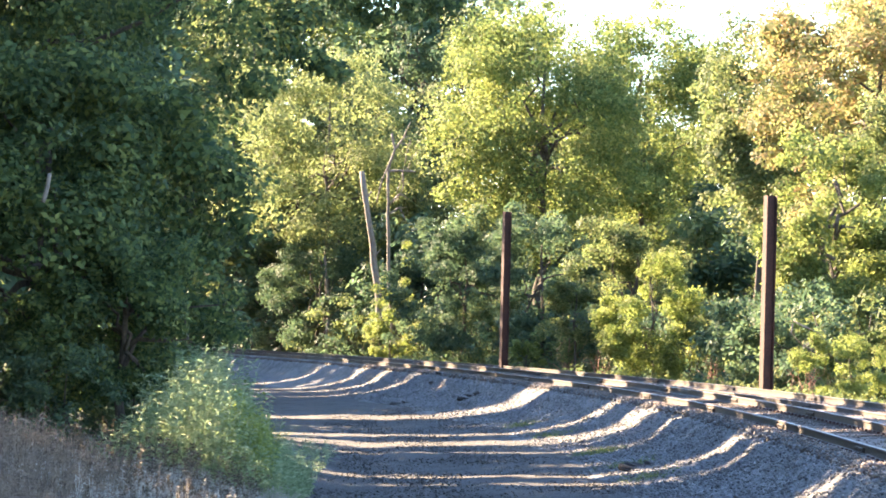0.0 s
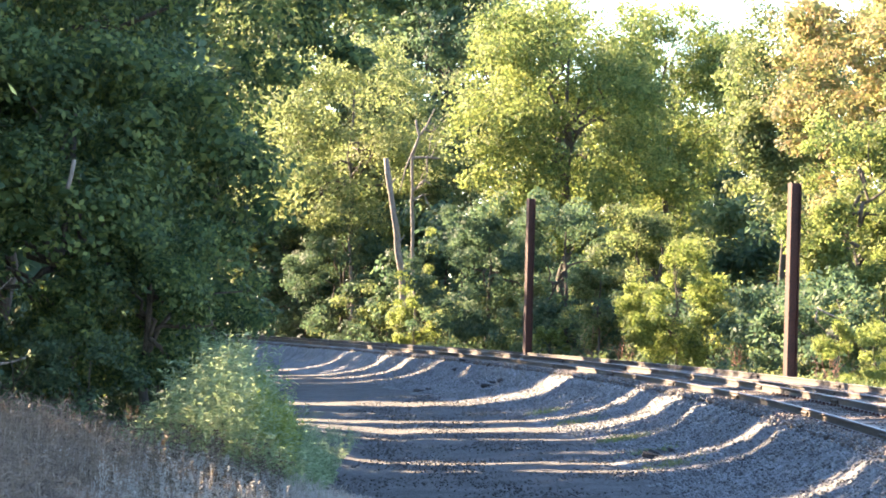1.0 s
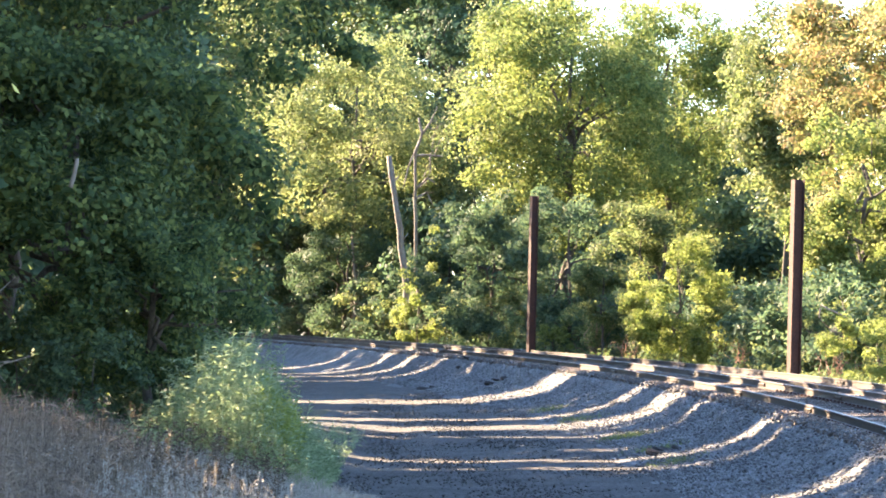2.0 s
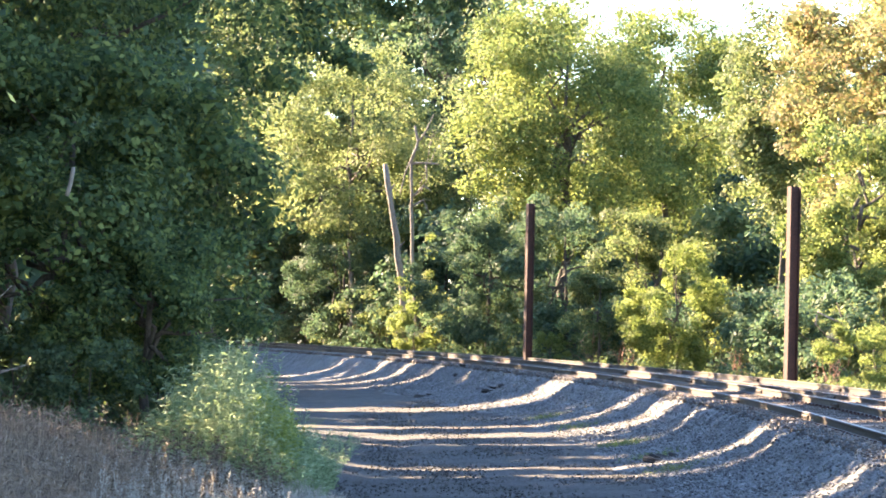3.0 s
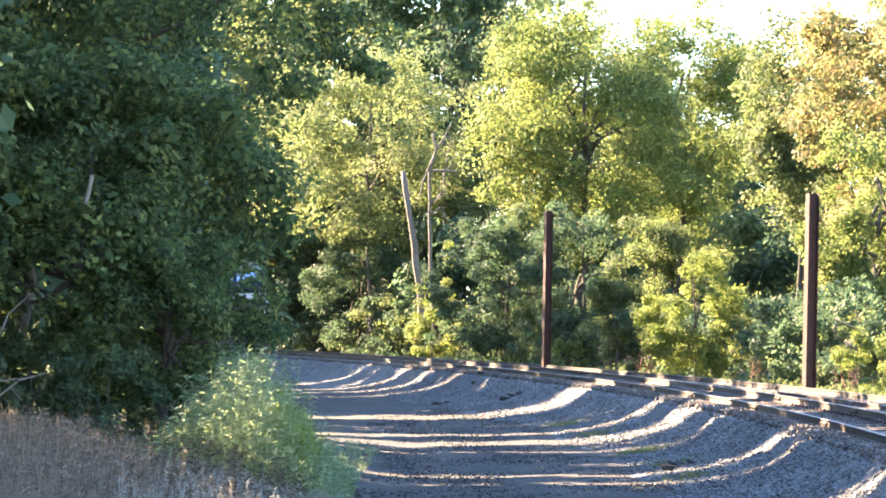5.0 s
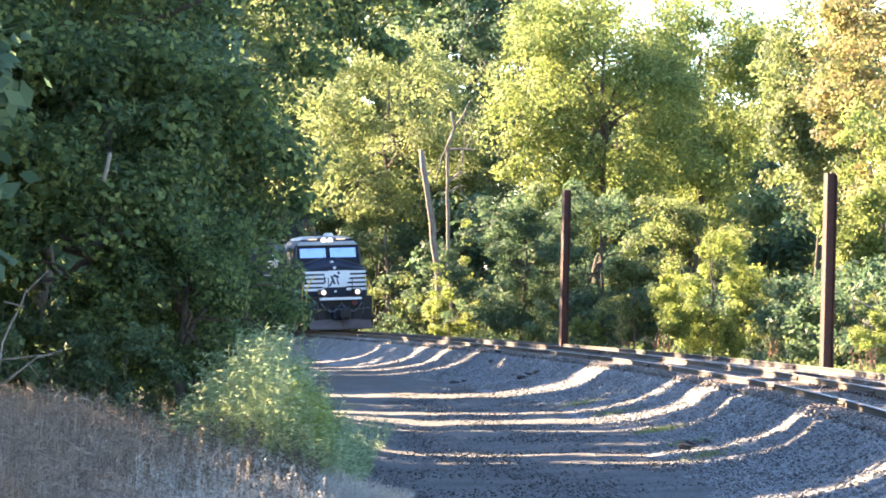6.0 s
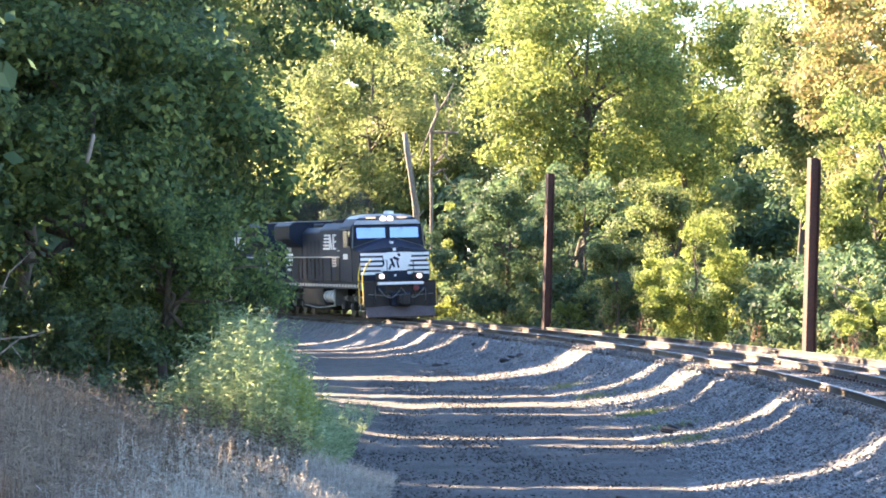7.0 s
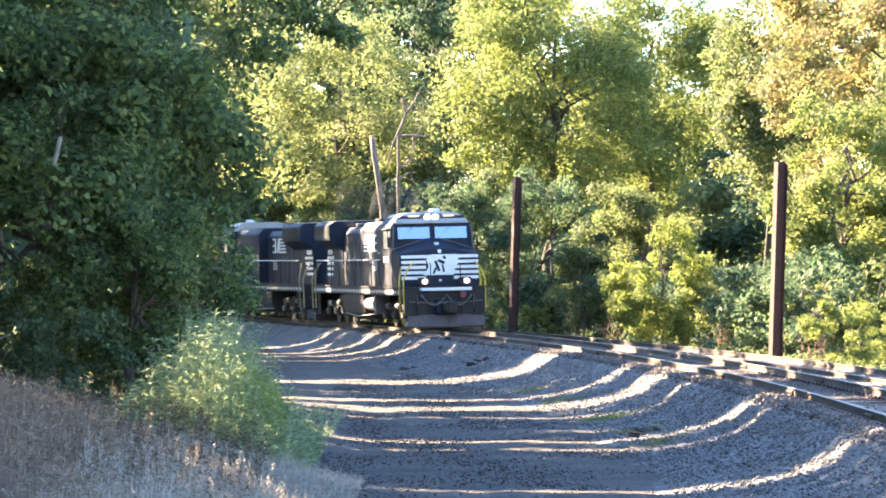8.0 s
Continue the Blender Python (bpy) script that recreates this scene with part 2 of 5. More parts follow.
def tree(name, label, x, y, base, height, crown_z, radii, clumps, per, size, leaf, seed, trunk=0.2, limbs=7, category="tree", offset=(0, 0), extra=(), bands=(), clump=0.22, bark=None, dense=True, fuller=1.9, even=0.42, inner=True):
    """A tree or shrub: tapered trunk with limbs, and a crown of many leaves in uneven clumps.
    extra: more clumps (x, y, z, radius). bands: open lanes through the crown along the sun's way."""
    rng = np.random.default_rng(seed)
    if y > 104 and -16 < x < 24 and name != "shade_row_tree":
        k = set_back(x, y, 7.0 + 0.6 * radii[1])
        x, y, crown_z, radii = x * k, y * k, EYE + (crown_z - EYE) * k, tuple(r * k for r in radii)
        extra = [(a * k, b * k, EYE + (c - EYE) * k, d * k) for a, b, c, d in extra]
    top = empty(name, pose(x, y, base))
    cz = crown_z - base
    cen, rad = crown_clumps((offset[0], offset[1], cz), radii, clumps, rng, clump=clump, even=even)
    if extra:
        e = np.array(extra, float)
        cen, rad = np.vstack([cen, e[:, :3] - np.array([x, y, base])]), np.concatenate([rad, e[:, 3]])
    keep = cen[:, 2] > 0.15
    cen, rad = cen[keep], rad[keep]
    bm = bmesh.new()
    fork = np.array([0, 0, max(cz - radii[2] * 0.55, 0.35 * cz)])
    tip = np.array([offset[0] * 0.7, offset[1] * 0.7, cz + radii[2] * 0.5])
    tube(bm, bent((0, 0, -0.15), fork, rng, 4, 0.03) + bent(fork, tip, rng, 4, 0.06)[1:], np.linspace(trunk, trunk * 0.25, 9), 8)
    part("trunk", bm, bark or BARK, top, smooth=True)
    picks = rng.choice(len(cen), min(limbs, len(cen)), replace=False)
    for i in picks:
        s = rng.uniform(0, 0.6)
        start = fork * (1 - s) + tip * s
        bm = bmesh.new()
        tube(bm, bent(start, cen[i], rng, 6, 0.06), np.linspace(trunk * 0.45, trunk * 0.06, 7), 5)
        part("limb", bm, bark or BARK, top, smooth=True)
    inner = inner and dense
    thick = thick_of(cen, rad, rng) if inner else None
    pos, nrm = clump_points(cen, rad, round(per * fuller) if dense else per, rng)
    size = size * 0.72 * math.sqrt(1.5 / fuller) if dense else size
    keep = pos[:, 2] > 0.05
    if bands:
        lane = (pos[:, 1] + y) - (pos[:, 0] + x) * math.tan(AZ)
        lane = lane + 0.25 * np.sin(pos[:, 2] * 1.7) + rng.normal(size=len(lane)) * 0.12
        for lo, hi in bands:
            keep &= ~((lane > lo) & (lane < hi))
        if inner:
            mid = thick.reshape(-1, 3, 3).mean(1)
            lane = (mid[:, 1] + y) - (mid[:, 0] + x) * math.tan(AZ)
            ok = np.ones(len(mid), bool)
            for lo, hi in bands:
                ok &= ~((lane > lo - 0.1) & (lane < hi + 0.1))
            thick = thick.reshape(-1, 3, 3)[ok].reshape(-1, 3)
    crown = part("crown", leaf_mesh("crown", pos[keep], nrm[keep], size, rng), leaf, top)
    if inner:
        part("inner_foliage", quads("inner_foliage", thick[np.repeat(thick.reshape(-1, 3, 3)[:, :, 2].min(1) > 0.02, 3)], 3), leaf, crown)
    return tagged(top, label, category)




# ---- ground ----
def smooth(a, b, v):
    t = np.clip((v - a) / (b - a), 0, 1)
    return t * t * (3 - 2 * t)


def off_line(x, y):
    """Signed distance of places from the middle line, to the far side."""
    s = np.arange(-230, 191, 2.0)
    at = np.array([line(v) for v in s])
    x, y = np.asarray(x, float), np.asarray(y, float)
    o = np.interp(y, at[::-1, 1], at[::-1, 0])
    a = np.interp(y, at[::-1, 1], at[::-1, 2])
    return (x - o) * np.cos(a)


def ground_z(x, y):
    """The road falls away from the ballast's foot, then the grassy bank rises; a mound bears the camera."""
    x, y = np.asarray(x, float), np.asarray(y, float)
    off = off_line(x, y)
    road = np.interp(off, [-8.2, -6.2, -4.6, -3.4], [-1.47, -1.37, -1.28, -1.22]) + 0.25 * smooth(9, 20, off)
    bank = -1.06 + 0.45 * smooth(-3.2, -8.0, x)
    w = smooth(-2.0, -4.4, x) * smooth(98, 76, y)
    return road * (1 - w) + bank * w + 1.5 * np.exp(-(x ** 2 + y ** 2) / 90)


def build_ground():
    """One sheet out to the horizon: the cinder road, the grassy bank, the wood's floor."""
    far = np.geomspace(1, 2500, 22)
    xs = np.concatenate([-34 - far[::-1], np.linspace(-34, 44, 130), 44 + far])
    ys = np.concatenate([-40 - far[::-1], np.linspace(-40, 225, 330), 225 + far])
    gx, gy = np.meshgrid(xs, ys)
    z = ground_z(gx, gy)
    z += 0.02 * np.sin(gx * 1.3 + 0.4 * gy) * np.sin(gy * 0.7) + 0.015 * np.sin(gx * 3.1) * np.sin(gy * 2.3)
    z -= 0.03 * np.exp(-((gx - 0.2) / 0.35) ** 2) + 0.03 * np.exp(-((gx + 1.5) / 0.35) ** 2)
    v = np.stack([gx, gy, z], -1).reshape(-1, 3)
    w, h = len(xs), len(ys)
    i = (np.arange(h - 1)[:, None] * w + np.arange(w - 1)[None]).ravel()
    f = np.stack([i, i + 1, i + w + 1, i + w], 1)
    me = solid("ground", v.tolist(), f.tolist())
    ob = part("ground", me, (EARTH, LITTER), smooth=True)
    mid = v[f].mean(1)
    edge = np.array([[line(s)[1], line(s)[0]] for s in np.arange(180, -230, -4.0)])
    right = np.interp(mid[:, 1], edge[:, 0], edge[:, 1])
    me.polygons.foreach_set("material_index", ((mid[:, 0] > right + 7.5) | (mid[:, 1] > 188) | (mid[:, 0] < np.minimum(right - 9, -3.6))).astype(np.int32))
    tagged(ob, "dark grey cinder road and earth beside the railway", "ground", kind="structure")


PROFILE = [(-5.4, -1.5), (-4.6, -1.36), (-3.8, -1.23), (-3.0, -1.1), (-2.5, -0.97), (-2.1, -0.83), (-1.8, -0.66), (-1.55, -0.42), (-1.38, -0.25), (-1.2, -0.185), (1.2, -0.168),
           (1.7, -0.22), (2.5, -0.32), (2.9, -0.322), (5.3, -0.322), (5.6, -0.38), (6.2, -0.55), (7.0, -0.85), (8.0, -1.12)]
RUN = np.arange(-230, 190, 0.6)


def bed_height(off, s=0.0):
    """Height of the bed off metres from the middle; its shoulder wavers along the line."""
    o, z = zip(*PROFILE)
    waver = 0.1 * np.sin(np.asarray(s) * 0.31) + 0.09 * np.sin(np.asarray(s) * 0.83 + 1)
    return np.interp(off + waver * np.clip((-1.4 - off) / 0.8, 0, 1), o, z)


def build_bed():
    """The ballast bed: lofted along the line, its shoulder uneven."""
    offs = np.concatenate([np.arange(-5.4, -3.0, 0.4), np.arange(-3.0, -1.5, 0.15), np.arange(-1.5, 5.6, 0.7), np.arange(5.6, 8.3, 0.4)])
    rng = np.random.default_rng(3)
    v, f = [], []
    for i, s in enumerate(RUN):
        for o in offs:
            v.append(beside(s, o, float(bed_height(o, s)) + rng.normal() * 0.012))
    n = len(offs)
    for i in range(len(RUN) - 1):
        for j in range(n - 1):
            k = i * n + j
            f.append((k, k + 1, k + n + 1, k + n))
    me = solid("ballast_bed", v, f)
    ob = part("ballast_bed", me, (BALLAST, GAUGE), smooth=True)
    me.polygons.foreach_set("material_index", [int(offs[k % (n - 1)] >= -1.25) for k in range(len(f))])
    tagged(ob, "grey crushed stone ballast bed with a sloping shoulder", "ballast", kind="structure")


def stone_cloud(name, label, centres, sizes, material, rng):
    """Loose angular stones, eight faces each, in one mesh."""
    n = len(centres)
    o = np.array([(1, 0, 0), (0, 1, 0), (-1, 0, 0), (0, -1, 0), (0, 0, 1), (0, 0, -1)], float)
    tri = np.array([(0, 1, 4), (1, 2, 4), (2, 3, 4), (3, 0, 4), (1, 0, 5), (2, 1, 5), (3, 2, 5), (0, 3, 5)])
    q = rng.normal(size=(n, 6, 3)) * 0.25 + o
    a = rng.uniform(0, 6.28, n)
    c, s = np.cos(a)[:, None], np.sin(a)[:, None]
    q = np.stack([q[..., 0] * c - q[..., 1] * s, q[..., 0] * s + q[..., 1] * c, q[..., 2] * 0.75], -1)
    v = centres[:, None] + q * sizes[:, None, None]
    idx = (np.arange(n)[:, None, None] * 6 + tri[None]).reshape(-1, 3)
    me = bpy.data.meshes.new(name)
    me.vertices.add(n * 6)
    me.vertices.foreach_set("co", v.astype(np.float32).ravel())
    me.loops.add(n * 24)
    me.loops.foreach_set("vertex_index", idx.astype(np.int32).ravel())
    me.polygons.add(n * 8)
    me.polygons.foreach_set("loop_start", np.arange(0, n * 24, 3, dtype=np.int32))
    me.update(calc_edges=True)
    return tagged(part(name, me, material), label, "stones", kind="stuff")


def build_stones():
    rng = np.random.default_rng(11)
    n = 50000
    s = 110 - 120 * rng.uniform(0, 1, n) ** 1.5
    o = rng.uniform(-3.9, -0.9, n)
    o[: n // 4] = rng.uniform(-0.6, 5.8, n // 4)
    p = np.array([beside(a, b, 0) for a, b in zip(s, o)])
    p[:, 2] = bed_height(o, s) + rng.uniform(-0.005, 0.03, n)
    size = rng.uniform(0.013, 0.034, n)
    inside = o > -1.2 + rng.normal(size=n) * 0.12
    stone_cloud("ballast_stones", "loose grey angular ballast stones on the shoulder", p[~inside], size[~inside], STONE, rng)
    stone_cloud("ballast_stones", "rust-stained ballast stones between the rails", p[inside], size[inside], RUSTY_STONE, rng)
    n = 28000
    y = 40 + 79 * rng.uniform(0, 1, n) ** 1.4
    x = rng.uniform(-3.2, 3.8, n)
    p = np.stack([x, y, ground_z(x, y) + 0.005], 1)
    patch = np.sin(p[:, 0] * 2.1 + 0.3 * y) + np.sin(y * 0.9) + rng.normal(size=n) * 0.8 > -0.2
    p = p[patch]
    stone_cloud("cinder_stones", "dark cinders and small stones on the road", p, rng.uniform(0.01, 0.03, len(p)), CINDER, rng)


# ---- track ----
RAIL_SECTION = [(-0.07, -0.18), (0.07, -0.18), (0.07, -0.165), (0.012, -0.14), (0.012, -0.05), (0.036, -0.035), (0.036, -0.004), (0.028, 0.0),
                (-0.028, 0.0), (-0.036, -0.004), (-0.036, -0.035), (-0.012, -0.05), (-0.012, -0.14), (-0.07, -0.165)]


def build_rail(parent, off, z):
    v, f, mats = [], [], []
    n = len(RAIL_SECTION)
    run = np.arange(-225, 185, 1.0)
    for s in run:
        for u, w in RAIL_SECTION:
            v.append(beside(s, off + u, z + w))
    for i in range(len(run) - 1):
        for j in range(n):
            k = (j + 1) % n
            f.append((i * n + j, i * n + k, (i + 1) * n + k, (i + 1) * n + j))
            mats.append(1 if j in (6, 7, 8) else 0)
    me = solid("rail", v, f)
    ob = part("rail", me, (RAIL, RAIL_TOP), parent, "brown rusted steel rail with a worn bright head")
    me.polygons.foreach_set("material_index", mats)
    return ob


def box(bm, x0, x1, y0, y1, z0, z1, bevel=0.0):
    r = bmesh.ops.create_cube(bm, size=1.0)
    vs = r["verts"]
    bmesh.ops.scale(bm, vec=(x1 - x0, y1 - y0, z1 - z0), verts=vs)
    bmesh.ops.translate(bm, vec=((x0 + x1) / 2, (y0 + y1) / 2, (z0 + z1) / 2), verts=vs)
    if bevel:
        es = list({e for v in vs for e in v.link_edges})
        bmesh.ops.bevel(bm, geom=es, offset=bevel, segments=1, affect="EDGES")


def build_track(name, label, off, z, first):
    top = tagged(empty(name), label, "railway track")
    tilt = math.tan(BANK)
    for side in (-0.7175, 0.7175):
        build_rail(top, off + side, z + side * tilt)
    rng = np.random.default_rng(int(off * 10) + 5)
    bm = bmesh.new()
    box(bm, -1.3, 1.3, -0.11, 0.11, -0.36, -0.175, 0.012)
    me = bpy.data.meshes.new("tie")
    bm.to_mesh(me)
    bm.free()
    me.materials.append(TIMBER)
    rest = bmesh.new()
    count, s = 0, 95.0
    while s > -225:
        x, y, a = line(s + rng.normal() * 0.02)
        m = Matrix.Translation(beside(s, off + rng.normal() * 0.03, z + rng.normal() * 0.006)) @ pose(0, 0, 0, 0, -math.degrees(BANK), math.degrees(a) + rng.normal())
        if s > first:
            tie = new("tie", me)
            tie.parent, tie.matrix_basis = top, m
        else:
            vs = bmesh.ops.create_cube(rest, size=1.0, matrix=m @ Matrix.Translation((0, 0, -0.267)) @ Matrix.Diagonal((2.6, 0.22, 0.18, 1)))
        s -= 0.56
    part("far_ties", rest, TIMBER, top)["kind"] = "stuff"
    # plates and spikes under the nearest rail feet
    bm = bmesh.new()
    box(bm, -0.17, 0.17, -0.09, 0.09, -0.186, -0.172)
    for u, w in ((-0.1, 0.05), (0.1, -0.05), (-0.1, -0.05), (0.1, 0.05)):
        box(bm, u - 0.02, u + 0.02, w - 0.015, w + 0.015, -0.18, -0.135)
    pm = bpy.data.meshes.new("tie_plate")
    bm.to_mesh(pm)
    bm.free()
    pm.materials.append(RUST)
    s = 95.0
    while s > 55:
        for side in (-0.7175, 0.7175):
            p = new("tie_plate", pm)
            p.parent = top
            p.matrix_basis = Matrix.Translation(beside(s, off + side, z + side * tilt)) @ pose(0, 0, 0, 0, 0, math.degrees(line(s)[2]))
        s -= 0.56
    # joint bars bolted to the webs, every 11.9 m
    bm = bmesh.new()
    box(bm, -0.055, 0.055, -0.45, 0.45, -0.135, -0.055, 0.01)
    for k in range(4):
        box(bm, -0.075, 0.075, -0.36 + 0.24 * k - 0.018, -0.36 + 0.24 * k + 0.018, -0.115, -0.08)
    jm = bpy.data.meshes.new("joint_bar")
    bm.to_mesh(jm)
    bm.free()
    jm.materials.append(RAIL)
    for s in np.arange(-60, 90, 11.9):
        for side, ahead in ((-0.7175, 0), (0.7175, 5.2)):
            p = new("joint_bar", jm)
            p.parent = top
            p.matrix_basis = Matrix.Translation(beside(s + ahead, off + side, z + side * tilt)) @ pose(0, 0, 0, 0, 0, math.degrees(line(s + ahead)[2]))


def build_post(x, y, base, top, turn, lean, flange=0.40):
    """A rusted wide-flange steel column with its base plate."""
    ob = empty("steel_post", pose(x, y, base, 0, lean, turn))
    h, f, t = top - base, flange / 2, 0.022
    for u in (-f, f - t):
        bm = bmesh.new()
        box(bm, u, u + t, -0.16, 0.16, 0, h, 0.004)
        part("flange", bm, RUST, ob)
    bm = bmesh.new()
    box(bm, -f + t, f - t, -0.009, 0.009, 0, h)
    part("web", bm, RUST, ob)
    bm = bmesh.new()
    box(bm, -0.34, 0.34, -0.34, 0.34, -0.02, 0.04, 0.008)
    for u in (-0.28, 0.28):
        for w in (-0.28, 0.28):
            box(bm, u - 0.03, u + 0.03, w - 0.03, w + 0.03, 0.04, 0.1)
    part("base_plate", bm, RUST, ob)
    bm = bmesh.new()
    box(bm, -0.5, 0.5, -0.5, 0.5, -0.9, -0.02, 0.03)
    part("footing", bm, CONCRETE, ob, "weathered concrete footing")
    return tagged(ob, "tall dark rusted steel H-beam post beside the track", "post", "posts along the track")


build_ground()
build_bed()
build_stones()
build_track("railway_track", "main line of rusted rails on dark timber ties", 0.0, 0.0, -60)
build_track("railway_track", "siding of rusted rails on dark timber ties", SIDING, SIDING_Z, -20)
build_post(2.98, 147.6, -0.5, 6.25, 17, 0.35, 0.3)
build_post(10.15, 108.0, -0.45, 5.68, 17, 0.5, 0.33)


# ---- the wood behind the line ----
tree("maple_tree", "broad maple with sunlit yellow-green leaves", 5.2, 172, -1.1, 17, 10.8, (5.7, 3.8, 6.1), 300, 130, 0.27, MAPLE, 21, 0.26, 14, inner=False)
tree("maple_tree", "yellow-green maple crown beside a larger one", 10.4, 180, -1.1, 17, 11.2, (4.3, 3.2, 6.3), 250, 130, 0.27, MAPLE, 22, 0.22, 9, inner=False)
tree("pale_tree", "pale yellow-green tree with small sunlit leaves", -5.0, 167, -1.1, 15, 9.4, (4.9, 3.4, 4.9), 210, 120, 0.27, LIME, 23, 0.18, 9, inner=False)
tree("tall_tree", "tall green tree rising above the others", -1.0, 206, -1.1, 24, 15.5, (5, 5, 8), 140, 110, 0.34, DEEP, 24, 0.25, 8)
tree("tall_tree", "tall pale-leaved tree at the wood's edge", 2.2, 212, -1.1, 24, 17.1, (4.7, 4.4, 5.6), 120, 100, 0.34, LIME, 25, 0.24, 8)
tree("tall_tree", "tall olive-green tree in the wood", -10.5, 203, -1.1, 23, 13.0, (5, 4.5, 9), 150, 100, 0.32, OLIVE, 26, 0.24, 8)
tree("tall_tree", "pale tree half hidden at the wood's edge", -11.5, 184, -1.1, 16, 9.0, (3.6, 3.6, 6.5), 130, 100, 0.3, LIME, 27, 0.24, 8)
tree("autumn_tree", "tall tree turning orange and yellow at its top", 16.9, 138, -1.0, 16, 10.4, (4.5, 3.8, 5.0), 190, 110, 0.26, AUTUMN, 28, 0.22, 10)
tree("green_tree", "sunlit yellow-green tree by the track", 14.2, 126, -1.0, 9.5, 5.1, (2.7, 2.6, 3.6), 130, 120, 0.22, MAPLE, 29, 0.18, 7)
tree("green_tree", "olive-green tree with dark hollows", 17.2, 130, -1.0, 11, 5.2, (3.4, 3, 4.4), 120, 110, 0.24, OLIVE, 30, 0.2, 7)
tree("pale_tree", "thin tree with sparse greyish leaves", 13.7, 152, -1.0, 16, 10.4, (2.8, 2.6, 4.8), 230, 130, 0.18, OLIVE, 31, 0.16, 14, clump=0.2, dense=False)
tree("pale_tree", "thin pale tree with bare twigs at its top", 20.0, 150, -1.0, 19, 12.5, (3.7, 3, 5.4), 260, 130, 0.19, LIME, 32, 0.16, 14, clump=0.2, dense=False)
tree("dark_tree", "dark green tree in deep shade", 14.9, 196, -1.1, 12, 5.8, (4.2, 3.6, 6.2), 110, 100, 0.32, DEEP, 33, 0.2, 6)
tree("vine_tangle", "dark green thicket overgrown with vines", 1.4, 157, -1.1, 8, 3.2, (2.9, 2.2, 3.4), 110, 120, 0.22, DEEP, 34, 0.15, 6, "thicket")
tree("vine_tangle", "green thicket of vines lit along its top", 4.8, 158, -1.1, 8, 3.3, (2.6, 2.2, 3.6), 90, 120, 0.22, DEEP, 35, 0.15, 6, "thicket")
tree("vine_tangle", "green leafy thicket at the foot of the maple", 8.6, 152, -1.1, 8, 3.4, (2.6, 2.2, 3.6), 90, 120, 0.22, OLIVE, 36, 0.15, 6, "thicket")
tree("shrub", "dark layered shrub under the trees", -5.2, 160, -1.1, 8, 2.8, (2.6, 2, 3.4), 90, 110, 0.22, DEEP, 37, 0.14, 7, "shrub")
tree("shrub", "dark layered shrub under the trees", -8.6, 161, -1.1, 8, 3.0, (2.4, 2, 4.0), 80, 110, 0.22, DEEP, 38, 0.14, 7, "shrub")
tree("shrub", "leafy shrub with sunlit olive leaves", 5.4, 134, -0.9, 4, 1.9, (1.3, 1.0, 1.9), 60, 100, 0.17, OLIVE, 39, 0.07, 6, "shrub")
tree("shrub", "full sunlit shrub with yellow-green leaves", 8.1, 131, -0.9, 5, 1.9, (1.7, 1.3, 2.6), 110, 110, 0.17, YELLOW, 40, 0.08, 8, "shrub")
tree("shrub", "low bright yellow-green shrub by the track", 13.3, 113, -0.8, 2.5, 0.5, (1.5, 1.0, 1.3), 60, 110, 0.12, YELLOW, 41, 0.05, 6, "shrub")
tree("shrub", "small bright yellow-green shrub behind the rails", 3.75, 141, -0.7, 1.6, 0.3, (0.75, 0.6, 0.85), 30, 80, 0.14, YELLOW, 42, 0.03, 4, "shrub")
tree("shrub", "bright yellow-green shrub climbing a dead trunk", -1.75, 151, -0.9, 4, 1.0, (1.25, 0.9, 1.8), 60, 90, 0.17, YELLOW, 43, 0.05, 5, "shrub",
     extra=[(-2.3, 151.4, 2.4, 0.35), (-2.35, 151.4, 3.0, 0.3), (-2.1, 151.4, 3.4, 0.2), (-1.2, 151.2, 3.3, 0.3), (-1.1, 151.2, 4.2, 0.28), (-1.15, 151.3, 4.9, 0.25)])
tree("shrub", "olive shrub with brown dry stems", 12.1, 121, -0.9, 3, 0.8, (1.2, 0.9, 1.4), 40, 90, 0.15, DEEP, 44, 0.05, 8, "shrub")


